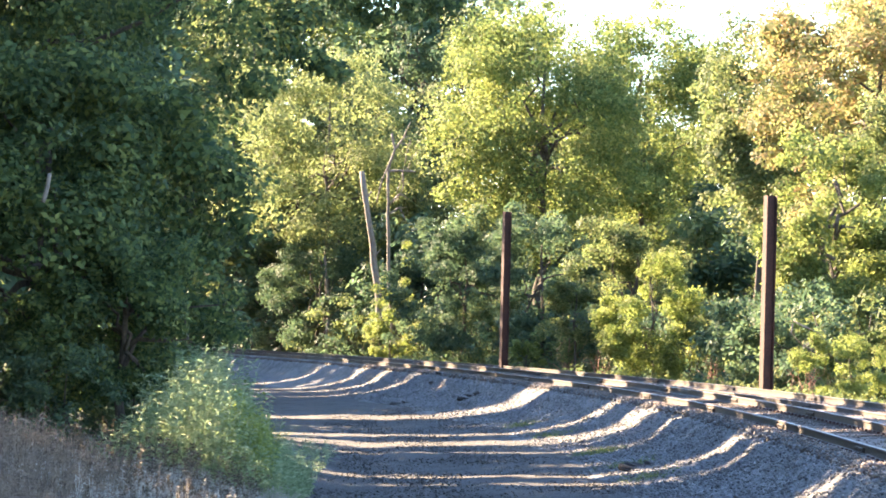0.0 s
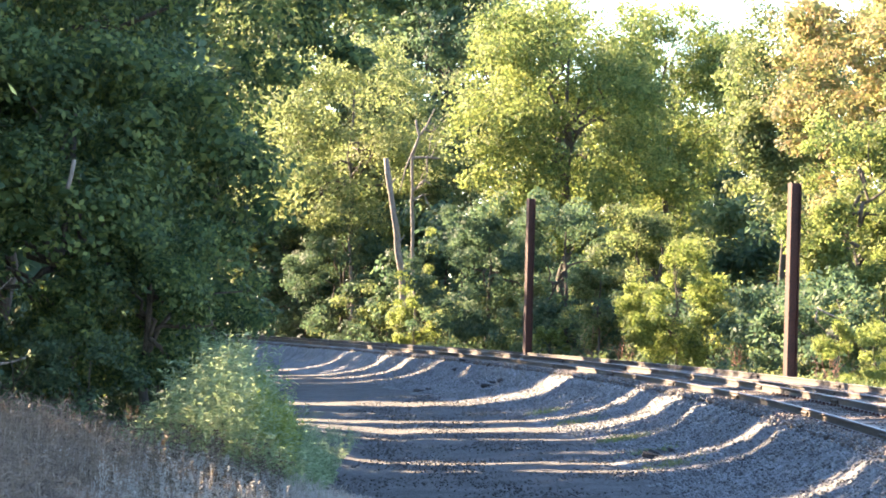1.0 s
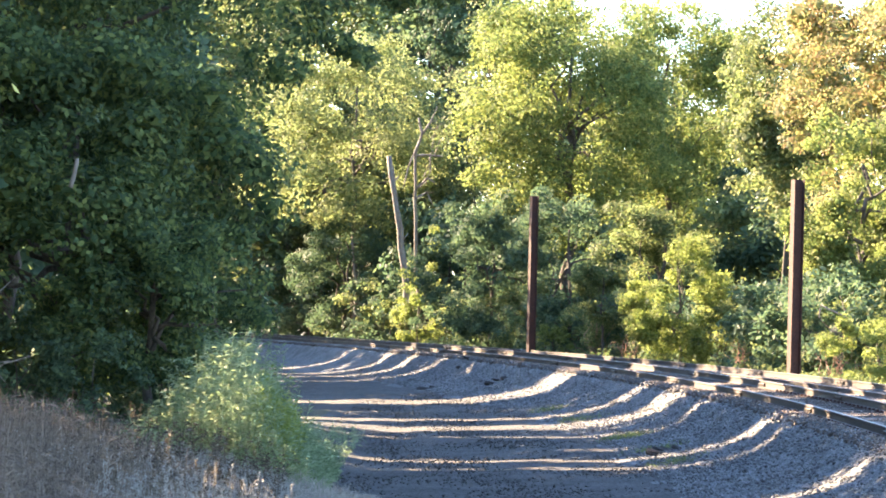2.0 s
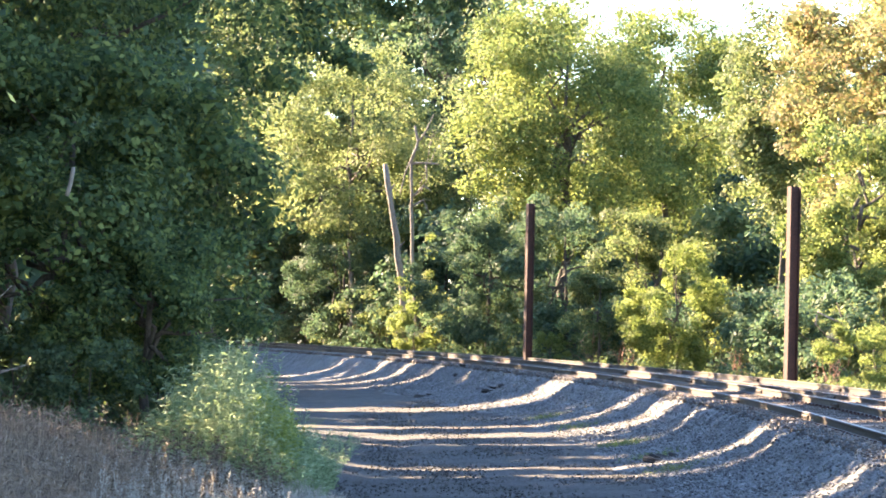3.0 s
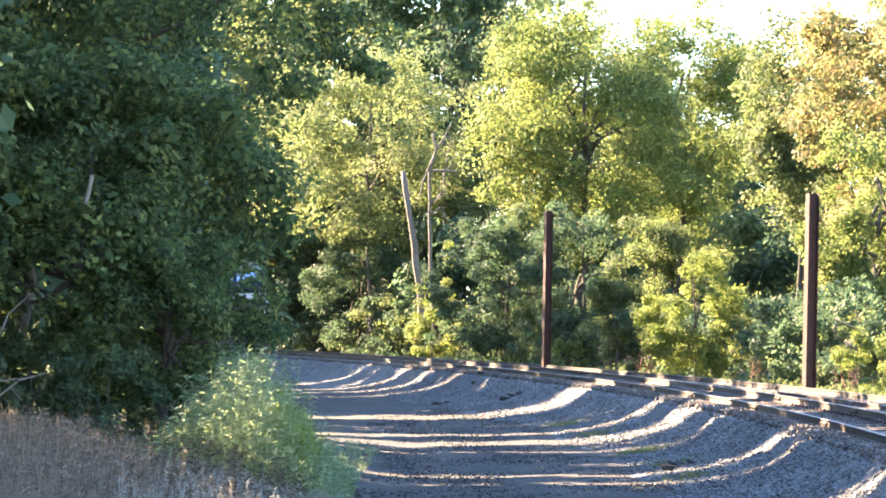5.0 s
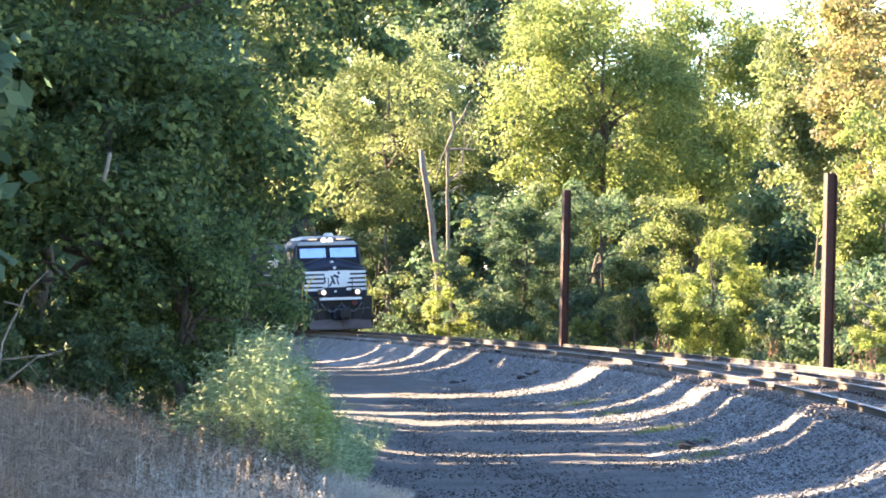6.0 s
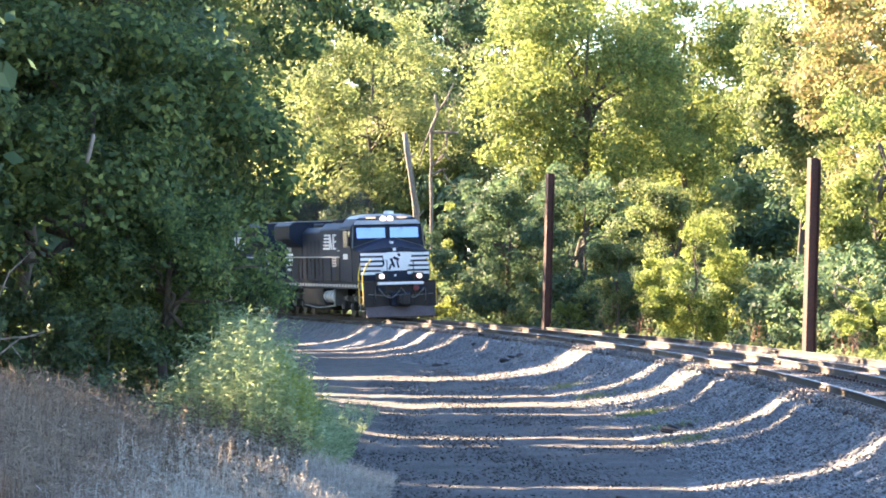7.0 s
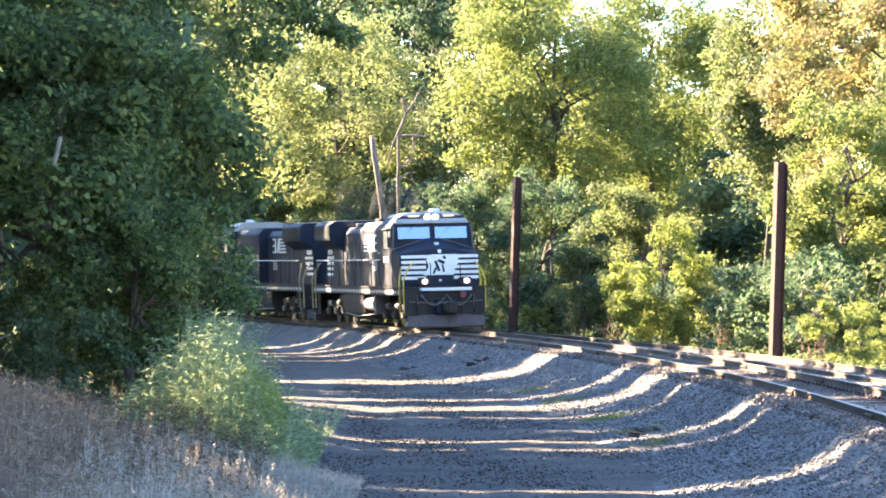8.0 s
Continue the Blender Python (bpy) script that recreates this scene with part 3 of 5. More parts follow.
def woods():
    """Further trees that close the view and the place around."""
    rng = np.random.default_rng(77)
    kinds = [tree("forest_tree", "tall leafy tree deep in the wood", 27 + 6 * i, 215 + 4 * i, -1.1, 19, 10.5, (4.4, 4.4, 8), 80, 26, 0.75, m, 90 + i, 0.24, 5) for i, m in enumerate((DEEP, OLIVE, MAPLE))]
    spots = [(-19, 214, 1.1), (-14, 222, 1.15), (-7, 216, 1.2), (0, 208, 1.1), (7, 205, 0.78), (13, 210, 0.8), (19, 196, 0.86), (25, 180, 0.95), (26, 160, 0.95), (24, 142, 0.8),
             (30, 150, 1.0), (27, 125, 0.9), (24, 108, 0.8), (28, 90, 0.9), (25, 72, 0.8), (30, 52, 0.9), (-26, 222, 1.1), (-40, 235, 1.1), (34, 195, 1.1), (44, 170, 1.1), (-48, 215, 1),
             (-21, 232, 1.1), (-16.5, 228, 1.1), (-11.5, 231, 1.1), (-4, 228, 1.1), (3.5, 226, 1.0), (9.5, 228, 0.75), (15.5, 226, 0.7), (21, 222, 0.75), (-3.2, 212, 0.75), (3.4, 211, 0.75), (-8, 208, 0.8), (-5.5, 200, 0.6), (0.5, 198, 0.6), (-14, 205, 0.75), (-17.5, 218, 0.8), (5.5, 196, 0.6), (11, 194, 0.6), (17, 186, 0.62), (-24, 226, 0.9), (-15.5, 232, 1.3), (-12.5, 240, 1.4), (-9.5, 230, 1.3), (-18.5, 240, 1.4), (-5.5, 236, 1.35), (16, 205, 0.8), (22, 200, 0.9), (11.6, 200, 0.76), (10, 216, 0.88), (13.4, 202, 0.78), (8, 218, 0.9)]
    for i, (x, y, k) in enumerate(spots):
        copy_thing(kinds[i % 3], pose(x, y, -1.1, 0, 0, rng.uniform(0, 360)) @ Matrix.Scale(k, 4))


woods()


# ---- trees added out of view on the sun's side, with the lanes that let the light through ----
LANES = [(47.5, 47.9), (54.5, 55.5), (61.2, 61.5), (68.1, 69.0), (70.8, 72.1), (83.2, 84.2), (86.1, 86.4), (87.3, 91.1), (94.0, 96.1), (99.6, 99.9), (101.4, 101.75), (108.1, 111.9),
         (132.3, 133.2), (137.5, 138.9), (141.4, 142.8), (148.7, 149.6)]


def shade_row():
    """An unseen row of trees added along the line's sunny side to cast its shade; the gaps between them let sheets of
    light through.
    """
    ends = [28.0] + [e for lane in LANES for e in lane] + [200.0]
    rng = np.random.default_rng(5)
    for lo, hi in zip(ends[0::2], ends[1::2]):
        n = max(1, round((hi - lo) / 5))
        for i in range(n):
            a, b = lo + (hi - lo) * i / n, lo + (hi - lo) * (i + 1) / n
            w = (b - a) / 2
            # heights set lane by lane, by how high the shade should reach
            tall = 15.5 if b < 61.4 else 8 if b < 68 else 15.5 if b < 108 else 13.5 if b < 132 else 17.5 if b < 142 else 15.6 if b < 149 else 25 if b < 156 else 22 if b < 172 else 19
            away = 15.5 if b < 100 else 14.5
            x = -17.5
            for _ in range(12):
                y = (a + b) / 2 + x * math.tan(AZ)
                x += 0.6 * (-away - float(off_line(x, y)))
            x = min(x, -11.5) + rng.uniform(-0.6, 0.6)
            y = (a + b) / 2 + x * math.tan(AZ)
            bands = [(-1e4, a - 0.02 if i == 0 else a - 0.5), (b + 0.02 if i == n - 1 else b + 0.5, 1e4)]
            extra = [(x + rng.uniform(-2.0, 2.0), y + rng.uniform(-1, 1) * w * 0.9, z, 1.1 if w > 0.8 else 0.7) for z in np.arange(-0.8, tall - 0.6, 0.5) for _ in range(int(w * 1.3) + 2)]
            tree("shade_row_tree", "dense dark green tree added out of view to cast shade", x, y, -1.2, tall, tall * 0.48, (2.6, max(w, 0.7), tall * 0.5), 90, 36, 0.56, DEEP, 300 + int(a * 10), 0.16, 5, bands=bands, extra=extra, fuller=1.5, even=1.0)


shade_row()

# ---- the dark trees over the road ----
OVERHANG = [(-3.4, 66, 7.6, 0.8), (-2.7, 66, 7.9, 0.8), (-2.2, 66.3, 8.1, 0.7), (-1.5, 66, 8.2, 0.6), (-0.9, 66, 7.9, 0.5), (-0.4, 66, 7.5, 0.42), (0.1, 66, 7.7, 0.4), (0.3, 66, 8.1, 0.35),
            (-2.9, 65.6, 6.7, 0.5), (-2.3, 65.6, 6.5, 0.36), (-1.9, 65.6, 6.3, 0.28), (-3.3, 65.5, 6.0, 0.4), (-2.5, 65.7, 7.3, 0.5), (-1.2, 65.8, 7.4, 0.35), (-1.7, 66, 7.6, 0.4)]
NEAR = LANES[1:3]
tree("overhanging_tree", "large dark leafy tree leaning over the road", -9.0, 70.5, -0.8, 14, 8.2, (5.6, 3.4, 5.0), 260, 130, 0.23, SHADE, 55, 0.24, 8, extra=OVERHANG, bands=NEAR, inner=False, even=0.6)
tree("overhanging_tree", "dark broad-leaved tree at the road's edge", -7.2, 66.5, -0.8, 8, 3.4, (3.7, 2.6, 3.6), 200, 130, 0.21, SHADE, 52, 0.18, 14, bands=NEAR, fuller=1.4)
tree("overhanging_tree", "dark shrubby tree with drooping leaves", -5.6, 65.0, -0.8, 5, 1.6, (2.1, 1.8, 2.0), 110, 120, 0.17, SHADE, 53, 0.12, 8, bands=NEAR)
tree("overhanging_tree", "dark leafy tree in shade", -11.0, 65, -0.7, 8, 4.0, (3.2, 2.6, 4.4), 110, 110, 0.22, SHADE, 54, 0.2, 8, bands=NEAR, fuller=1.4)


# ---- weeds and grass ----
PALE_SEED = leafage("pale_seed", (0.23, 0.2, 0.165), (0.38, 0.34, 0.29), (0.55, 0.5, 0.43), 0.35, 0.7)

def stalks(name, label, n, where, height, leaf, mat, seed, leaves=16, slim=0.25, droop=0.3):
    """Upright stems with narrow leaves, in one mesh."""
    rng = np.random.default_rng(seed)
    root = where(rng, n)
    h = height(root, rng)
    lean = rng.normal(size=(n, 3)) * 0.12
    lean[:, 2] = 1
    tips = root + lean * h[:, None]
    side = unit(np.cross(lean, rng.normal(size=(n, 3)))) * 0.006
    stem = np.stack([root - side, root + side, tips + side * 0.4, tips - side * 0.4], 1).reshape(-1, 3)
    r, t = np.repeat(root, leaves, 0), np.repeat(tips, leaves, 0)
    k = rng.uniform(0.15, 1.0, len(r))[:, None]
    p = r + (t - r) * k
    d = unit(rng.normal(size=(len(r), 3)) * np.array([1, 1, droop]) + np.array([0, 0, 0.35]))
    ln = (leaf * rng.uniform(0.5, 1.3, len(r)))[:, None]
    w = unit(np.cross(d, rng.normal(size=d.shape))) * ln * slim * 0.5
    v = np.stack([p, p + d * ln * 0.5 + w, p + d * ln - np.array([0, 0, 0.2]) * ln, p + d * ln * 0.5 - w], 1).reshape(-1, 3)
    ob = part(name, quads(name, np.vstack([stem, v])), mat)
    return tagged(ob, label, "grass" if "grass" in name else "weeds", kind="stuff")


def patch(x0, x1, y0, y1):
    def where(rng, n):
        x, y = rng.uniform(x0, x1, n), rng.uniform(y0, y1, n)
        return np.stack([x, y, ground_z(x, y) - 0.02], 1)
    return where


def weed_where(rng, n):
    x = -5.8 + 3.7 * rng.beta(2.2, 1.7, n)
    y = rng.uniform(57, 66, n)
    return np.stack([x, y, ground_z(x, y) - 0.02], 1)


stalks("tall_weeds", "tall soft green weeds at the road's edge", 1500, weed_where,
       lambda p, g: (0.5 + 1.6 * np.exp(-((p[:, 0] + 3.85) / 0.95) ** 2)) * g.uniform(0.45, 1.15, len(p)), 0.14, WEED, 61, 26, 0.2)
def flower_where(rng, n):
    x = -3.35 + 0.75 * rng.beta(1.5, 1.6, n)
    y = rng.uniform(58, 61, n)
    return np.stack([x, y, ground_z(x, y) - 0.02], 1)


# the yellow is partly flowers, partly sun on the tips put into colour
stalks("flowering_weeds", "tall flowering weeds coloured yellow for flowers and sunlit tips", 150, flower_where, lambda p, g: (1.95 - 1.1 * (p[:, 0] + 3.35)) * g.uniform(0.75, 1.05, len(p)), 0.09, YELLOW, 68, 30, 0.4)
stalks("dry_grass", "pale dry grass on the bank", 11500, patch(-8.5, -3.4, 38, 54), lambda p, g: 0.8 * smooth(-2.5, -6.5, p[:, 0]) * g.uniform(0.5, 1.2, len(p)) + 0.12, 0.2, STRAW, 62, 5, 0.07, 0.6)
stalks("dry_grass", "short dry grass along the road", 12000, patch(-4.6, -1.2, 38, 58), lambda p, g: g.uniform(0.12, 0.46, len(p)) * smooth(-0.9, -2.6, p[:, 0]) + 0.03, 0.13, PALE_SEED, 63, 4, 0.07, 0.6)
stalks("dry_weeds", "dark dried weed stalks among the grass", 700, patch(-7.5, -2.6, 50, 60), lambda p, g: g.uniform(0.3, 0.95, len(p)), 0.08, BROWN, 64, 22, 0.3)
stalks("dry_weeds", "dark weeds with pale seed heads", 500, patch(-5.2, -2.4, 45, 53), lambda p, g: g.uniform(0.2, 0.6, len(p)), 0.06, BROWN, 66, 22, 0.35)
stalks("dry_grass", "pale seed heads on thin stalks", 420, patch(-6.0, -2.2, 44, 54), lambda p, g: g.uniform(0.35, 0.75, len(p)), 0.035, PALE_SEED, 67, 26, 0.6, 0.9)
stalks("grass_tufts", "green tufts of grass at the road's edge", 450, patch(-3.4, -2.2, 58, 84), lambda p, g: g.uniform(0.1, 0.4, len(p)), 0.16, WEED, 65, 7, 0.08, 0.6)


# ---- dead wood, stones and small growth ----
def bare(name, label, runs, mat=None, category="dead tree"):
    """Bare wood: each run is (radius at the start, radius at the end, points)."""
    top = empty(name)
    if runs[0][2][0][1] > 104:
        k = set_back(*runs[0][2][0][:2], 8.2)
        runs = [(a * k, b * k, [(x * k, y * k, max(EYE + (z - EYE) * k, -1.2)) for x, y, z in pts]) for a, b, pts in runs]
    rng = np.random.default_rng(len(name) + len(runs))
    for i, (r0, r1, pts) in enumerate(runs):
        fine = []
        for a, b in zip(pts, pts[1:]):
            fine += bent(a, b, rng, 3, 0.008)[:-1]
        fine.append(pts[-1])
        bm = bmesh.new()
        tube(bm, fine, np.linspace(r0, r1, len(fine)) * rng.uniform(0.85, 1.15, len(fine)), 8)
        part("trunk" if i == 0 else "branch", bm, mat or DEADWOOD, top, smooth=True)
    return tagged(top, label, category)


bare("dead_snag", "bare pale broken trunk of a dead tree", [
    (0.16, 0.12, [(-2.05, 152, -1.1), (-2.2, 152, 0.9), (-2.4, 152, 3.3), (-2.75, 152, 5.6), (-3.14, 152, 8.0)]),
    (0.05, 0.03, [(-2.95, 152, 6.8), (-2.7, 152, 7.15)]), (0.05, 0.02, [(-2.55, 152, 4.3), (-2.25, 151.8, 4.7)])])
bare("dead_tree", "bleached dead tree with bare forked branches", [
    (0.08, 0.05, [(-1.6, 153.4, -1.1), (-1.9, 153.2, 3.0), (-2.0, 153, 6.1), (-2.03, 153, 8.1), (-1.75, 153, 9.0), (-1.9, 153, 9.7)]),
    (0.06, 0.04, [(-2.03, 153, 8.05), (-1.5, 153, 8.1), (-0.85, 152.9, 8.05)]),
    (0.05, 0.02, [(-1.75, 153, 9.0), (-1.4, 153, 9.5), (-1.1, 153, 10.2)]), (0.05, 0.02, [(-1.85, 153, 8.7), (-2.3, 152.8, 7.6), (-2.5, 152.8, 6.7)]),
    (0.05, 0.02, [(-2.0, 153, 6.6), (-1.5, 152.8, 7.1), (-1.15, 152.8, 6.9)]), (0.05, 0.02, [(-2.0, 153, 6.2), (-1.5, 152.8, 6.5), (-1.2, 152.8, 5.9)]),
    (0.04, 0.015, [(-1.4, 153, 8.1), (-1.35, 152.9, 7.4), (-1.6, 152.9, 6.8)]), (0.03, 0.012, [(-1.2, 153, 8.08), (-1.0, 152.9, 8.7)]), (0.03, 0.012, [(-1.55, 153, 9.3), (-1.2, 153, 9.2), (-0.9, 153, 9.5)])] + [
    (0.022, 0.008, [(-1.9 + 0.12 * i, 153, 6.3 + 0.42 * i), (-1.5 + 0.05 * i, 152.9, 6.5 + 0.42 * i + 0.15 * (i % 3)), (-1.15 - 0.12 * (i % 4), 152.8, 6.5 + 0.38 * i + 0.3 * (i % 2))]) for i in range(8)])
bare("slender_trunk", "thin pale trunk of a dead sapling", [
    (0.07, 0.05, [(-4.72, 155, -1.1), (-4.6, 155, 0.4), (-4.55, 155, 2.4), (-4.75, 155, 4.4)]), (0.02, 0.012, [(-4.6, 155, 1.4), (-4.2, 154.9, 0.2), (-4.05, 154.9, -0.8)])])
bare("slender_trunk", "thin grey trunk among the shrubs", [(0.09, 0.06, [(-9.2, 158, -1.1), (-9.1, 158, 4.0), (-8.9, 158, 8.4)])], BARK)
bare("bare_branches", "thin bare dead branches lying out over the grass", [
    (0.022, 0.008, [(-7.9, 56, -0.75), (-7.7, 56, 0.9), (-7.35, 56, 1.7), (-7.0, 56, 2.05)]), (0.014, 0.006, [(-7.7, 56, 1.55), (-7.35, 56, 1.47)]),
    (0.02, 0.007, [(-7.75, 56, 0.2), (-7.15, 56, 0.68), (-6.75, 56, 0.8)]), (0.014, 0.006, [(-7.7, 56, 0.64), (-7.2, 56, 0.7), (-6.9, 56, 0.73)]), (0.01, 0.005, [(-7.3, 56, 0.6), (-7.1, 56, 0.35)])], category="branches")
bare("broken_stub", "short pale broken branch stub on the tree", [(0.045, 0.035, [(-6.93, 63.0, 3.68), (-6.86, 63.0, 3.95), (-6.82, 63.0, 4.2)])], category="branch")
bare("dead_vine", "pale dry vine arching out of the bushes", [(0.03, 0.02, [(12.3, 113, 1.5), (11.45, 113, 1.9), (11.4, 113, 1.5), (11.8, 113, 1.1), (12.4, 113, 0.95)]),
                                                               (0.02, 0.01, [(11.8, 113, 1.1), (12.2, 113, 1.35), (12.6, 113, 1.3)])], category="vine")


def block():
    bm = bmesh.new()
    box(bm, -0.18, 0.18, -0.15, 0.15, 0, 0.42, 0.03)
    ob = part("concrete_block", bm, CONCRETE)
    ob.matrix_basis = pose(9.05, 117.0, -0.62, 2, 3, 25)
    tagged(ob, "small pale concrete block behind the rails", "block")


block()


ROTTEN = surface("rotten_timber", (0.012, 0.01, 0.009), (0.05, 0.042, 0.036), 4, 30, 0.95, bump=0.6)


def scraps():
    """Rotten bits of old ties lying on the ballast."""
    rng = np.random.default_rng(31)
    for x, y, n in ((3.95, 69.6, 2), (4.3, 69.9, 2), (-1.1, 122.5, 3), (0.1, 128.0, 2), (1.2, 117.5, 3), (2.1, 49.5, 2)):
        for _ in range(n):
            s = min((abs(line(q)[1] - y), q) for q in np.arange(-20, 100, 0.5))[1]
            px, py = x + rng.normal() * 0.12, y + rng.normal() * 0.5
            off = (px - line(s)[0]) * math.cos(line(s)[2]) + (py - line(s)[1]) * math.sin(line(s)[2])
            bm = bmesh.new()
            w, d, h = rng.uniform(0.04, 0.1), rng.uniform(0.08, 0.28), rng.uniform(0.04, 0.08)
            box(bm, -w, w, -d, d, 0, h, 0.02)
            for v in bm.verts:
                v.co += Vector(rng.normal(size=3) * 0.02)
            ob = part("timber_scrap", bm, ROTTEN)
            ob.matrix_basis = pose(px, py, max(float(bed_height(off, s)), float(ground_z(px, py))) - 0.01, 8, -12, rng.uniform(0, 180))
            tagged(ob, "dark rotten scrap of an old timber tie", "timber scrap", "scraps on the ballast")


scraps()


def dry_bush(x, y, base, r, h, seed, label):
    rng = np.random.default_rng(seed)
    k = set_back(x, y, 7.6)
    top = empty("dry_bush", pose(x * k, y * k, base))
    for i in range(26):
        d = unit(rng.normal(size=3) + np.array([0, 0, 0.9]))
        bm = bmesh.new()
        tube(bm, bent((0, 0, 0), d * np.array([r, r, h]) * rng.uniform(0.6, 1.1), rng, 4, 0.12), np.linspace(0.022, 0.006, 5), 4)
        part("stem", bm, BROWN_STEM, top)
    tagged(top, label, "bush")


BROWN_STEM = surface("dry_stem", (0.16, 0.09, 0.06), (0.36, 0.22, 0.16), 3, 20, 0.9)
dry_bush(9.45, 119.5, -0.2, 0.7, 0.9, 4, "reddish brown dry bush behind the block")
dry_bush(5.1, 132.2, -0.6, 1.1, 2.2, 6, "greyish brown bare bush among shrubs")
dry_bush(6.3, 132.0, -0.6, 0.8, 1.9, 8, "greyish brown bare bush among shrubs")
dry_bush(12.0, 113.6, -0.6, 1.0, 1.7, 9, "pale brown dry bush by the track")


def undergrowth():
    """Low leafy growth that covers the wood's floor."""
    rng = np.random.default_rng(15)
    kinds = [tree("undergrowth_shrub", "low leafy shrub on the floor of the wood", -13 + 3 * i, 164, -1.1, 3, 0.7, (2.0, 1.5, 1.9), 36, 72, 0.2, m, 400 + i, 0.06, 5, "shrub", fuller=1.1) for i, m in enumerate((DEEP, OLIVE, DEEP))]
    i = 0
    for off, s0, s1, step in ((9.3, -62, 22, 2.6), (12.5, -66, 20, 3.0), (16.5, -70, 20, 3.4), (22, -70, 20, 4.0), (29, -74, 20, 4.2), (36, -70, 20, 4.6), (44, -66, 14, 5.0)):
        for s in np.arange(s0, s1, step):
            x, y, _ = beside(s, off, 0)
            if off < 20 and 0.073 < x / y < 0.091:
                continue
            copy_thing(kinds[i % 3], pose(x + rng.uniform(-0.5, 0.5), y + rng.uniform(-0.5, 0.5), -1.1, 0, 0, rng.uniform(0, 360)) @ Matrix.Scale(rng.uniform(0.8, 1.25) * (1 if off < 20 else 2.1), 4))
            i += 1
    for x, y in ((-11.5, 224), (-10, 214), (-13.5, 232), (-8.6, 205), (-0.5, 200), (-1.5, 212), (0.2, 188), (1.4, 205), (-5, 208), (-15, 240), (-11, 240)):
        copy_thing(kinds[0], pose(x, y, -1.1, 0, 0, rng.uniform(0, 360)) @ Matrix.Scale(2.3, 4))
    for x, y, k in ((-6.5, 63.5, 0.55), (-8, 64, 0.6), (-9.5, 63, 0.6), (-5.4, 66, 0.55), (-7.2, 68, 0.6), (-11, 66, 0.7), (-4.8, 69, 0.6), (-6.0, 72, 0.7), (-8.5, 72, 0.8)):
        copy_thing(kinds[0], pose(x, y, -0.85, 0, 0, rng.uniform(0, 360)) @ Matrix.Scale(k, 4))


undergrowth()


def ballast_tufts():
    def where(rng, n):
        s = rng.choice([58.5, 59.2, 48, 40.0, 66.0, 71], n) + rng.normal(size=n) * 0.35
        o = rng.choice([-3.25, -3.0, -3.4], n) + rng.normal(size=n) * 0.22
        return np.array([beside(a, b, float(bed_height(b, a)) - 0.02) for a, b in zip(s, o)])
    stalks("grass_tufts", "small yellowish tufts of grass in the ballast", 700, where, lambda p, g: g.uniform(0.04, 0.14, len(p)), 0.09, OLIVE, 71, 5, 0.1, 0.6)

    def far_side(rng, n):
        s = rng.uniform(-15, 80, n)
        o = rng.uniform(6.3, 7.8, n)
        return np.array([beside(a, b, float(bed_height(b, a)) - 0.02) for a, b in zip(s, o)])
    stalks("dry_weeds", "pale weeds behind the rails", 1500, far_side, lambda p, g: g.uniform(0.15, 0.75, len(p)), 0.13, OLIVE, 72, 14, 0.35)


ballast_tufts()


# ---- the train ----
# black paint, with the sky's reflection put in as a blue cast
BLACK = surface("black_enamel_sky_tint", (0.005, 0.009, 0.02), (0.014, 0.021, 0.04), 0.9, 12, 0.6, bump=0.03)
BLACK.node_tree.nodes["Principled BSDF"].inputs["Specular IOR Level"].default_value = 0.25
# sunlight put into the roof colour: pale grey over what is black paint
SUNLIT_ROOF = surface("sunlit_roof_tone", (0.24, 0.24, 0.23), (0.45, 0.43, 0.4), 1.5, 20, 0.45, bump=0.05)
GRIME = surface("running_gear", (0.01, 0.009, 0.009), (0.045, 0.038, 0.034), 2, 20, 0.75, 0.2, 0.2)
DUSTY = surface("dusty_grey_steel", (0.06, 0.06, 0.06), (0.15, 0.145, 0.14), 1.5, 20, 0.6, bump=0.1)
WHITE = surface("white_stripe", (0.68, 0.68, 0.67), (0.82, 0.82, 0.81), 1.5, 20, 0.45, bump=0.03)
SAFETY = surface("safety_yellow", (0.6, 0.42, 0.05), (0.75, 0.55, 0.08), 2, 20, 0.5, bump=0.03)
GLASS = plain("cab_glass", (0.2, 0.25, 0.38), 0.1, 0.9)
LAMP = plain("lit_lamp", (1, 0.93, 0.8), 0.3, 0, 0.13, (1.0, 0.72, 0.52))
RED = plain("red_marker", (0.14, 0.015, 0.015), 0.5)
PLOUGH = surface("plough_steel", (0.05, 0.038, 0.038), (0.13, 0.1, 0.098), 1.5, 20, 0.7, bump=0.1)
WHEEL = surface("wheel_steel", (0.06, 0.05, 0.045), (0.16, 0.14, 0.12), 4, 30, 0.5, 0.6, 0.1)


def shape(verts, faces):
    bm = bmesh.new()
    vs = [bm.verts.new(v) for v in verts]
    for f in faces:
        bm.faces.new([vs[i] for i in f])
    bmesh.ops.recalc_face_normals(bm, faces=bm.faces)
    return bm


def section(profile, y0, y1, bevel=0.0):
    """A profile in x and z, run from y0 to y1."""
    n = len(profile)
    v = [(x, y0, z) for x, z in profile] + [(x, y1, z) for x, z in profile]
    f = [tuple(range(n))[::-1], tuple(range(n, 2 * n))] + [(i, (i + 1) % n, n + (i + 1) % n, n + i) for i in range(n)]
    bm = shape(v, f)
    if bevel:
        bmesh.ops.bevel(bm, geom=bm.edges[:], offset=bevel, segments=2, affect="EDGES")
    return bm


def boxed(*a, bevel=0.0):
    bm = bmesh.new()
    box(bm, *a, bevel)
    return bm


def rod(pts, r, sides=6):
    bm = bmesh.new()
    tube(bm, pts, [r] * len(pts), sides)
    return bm


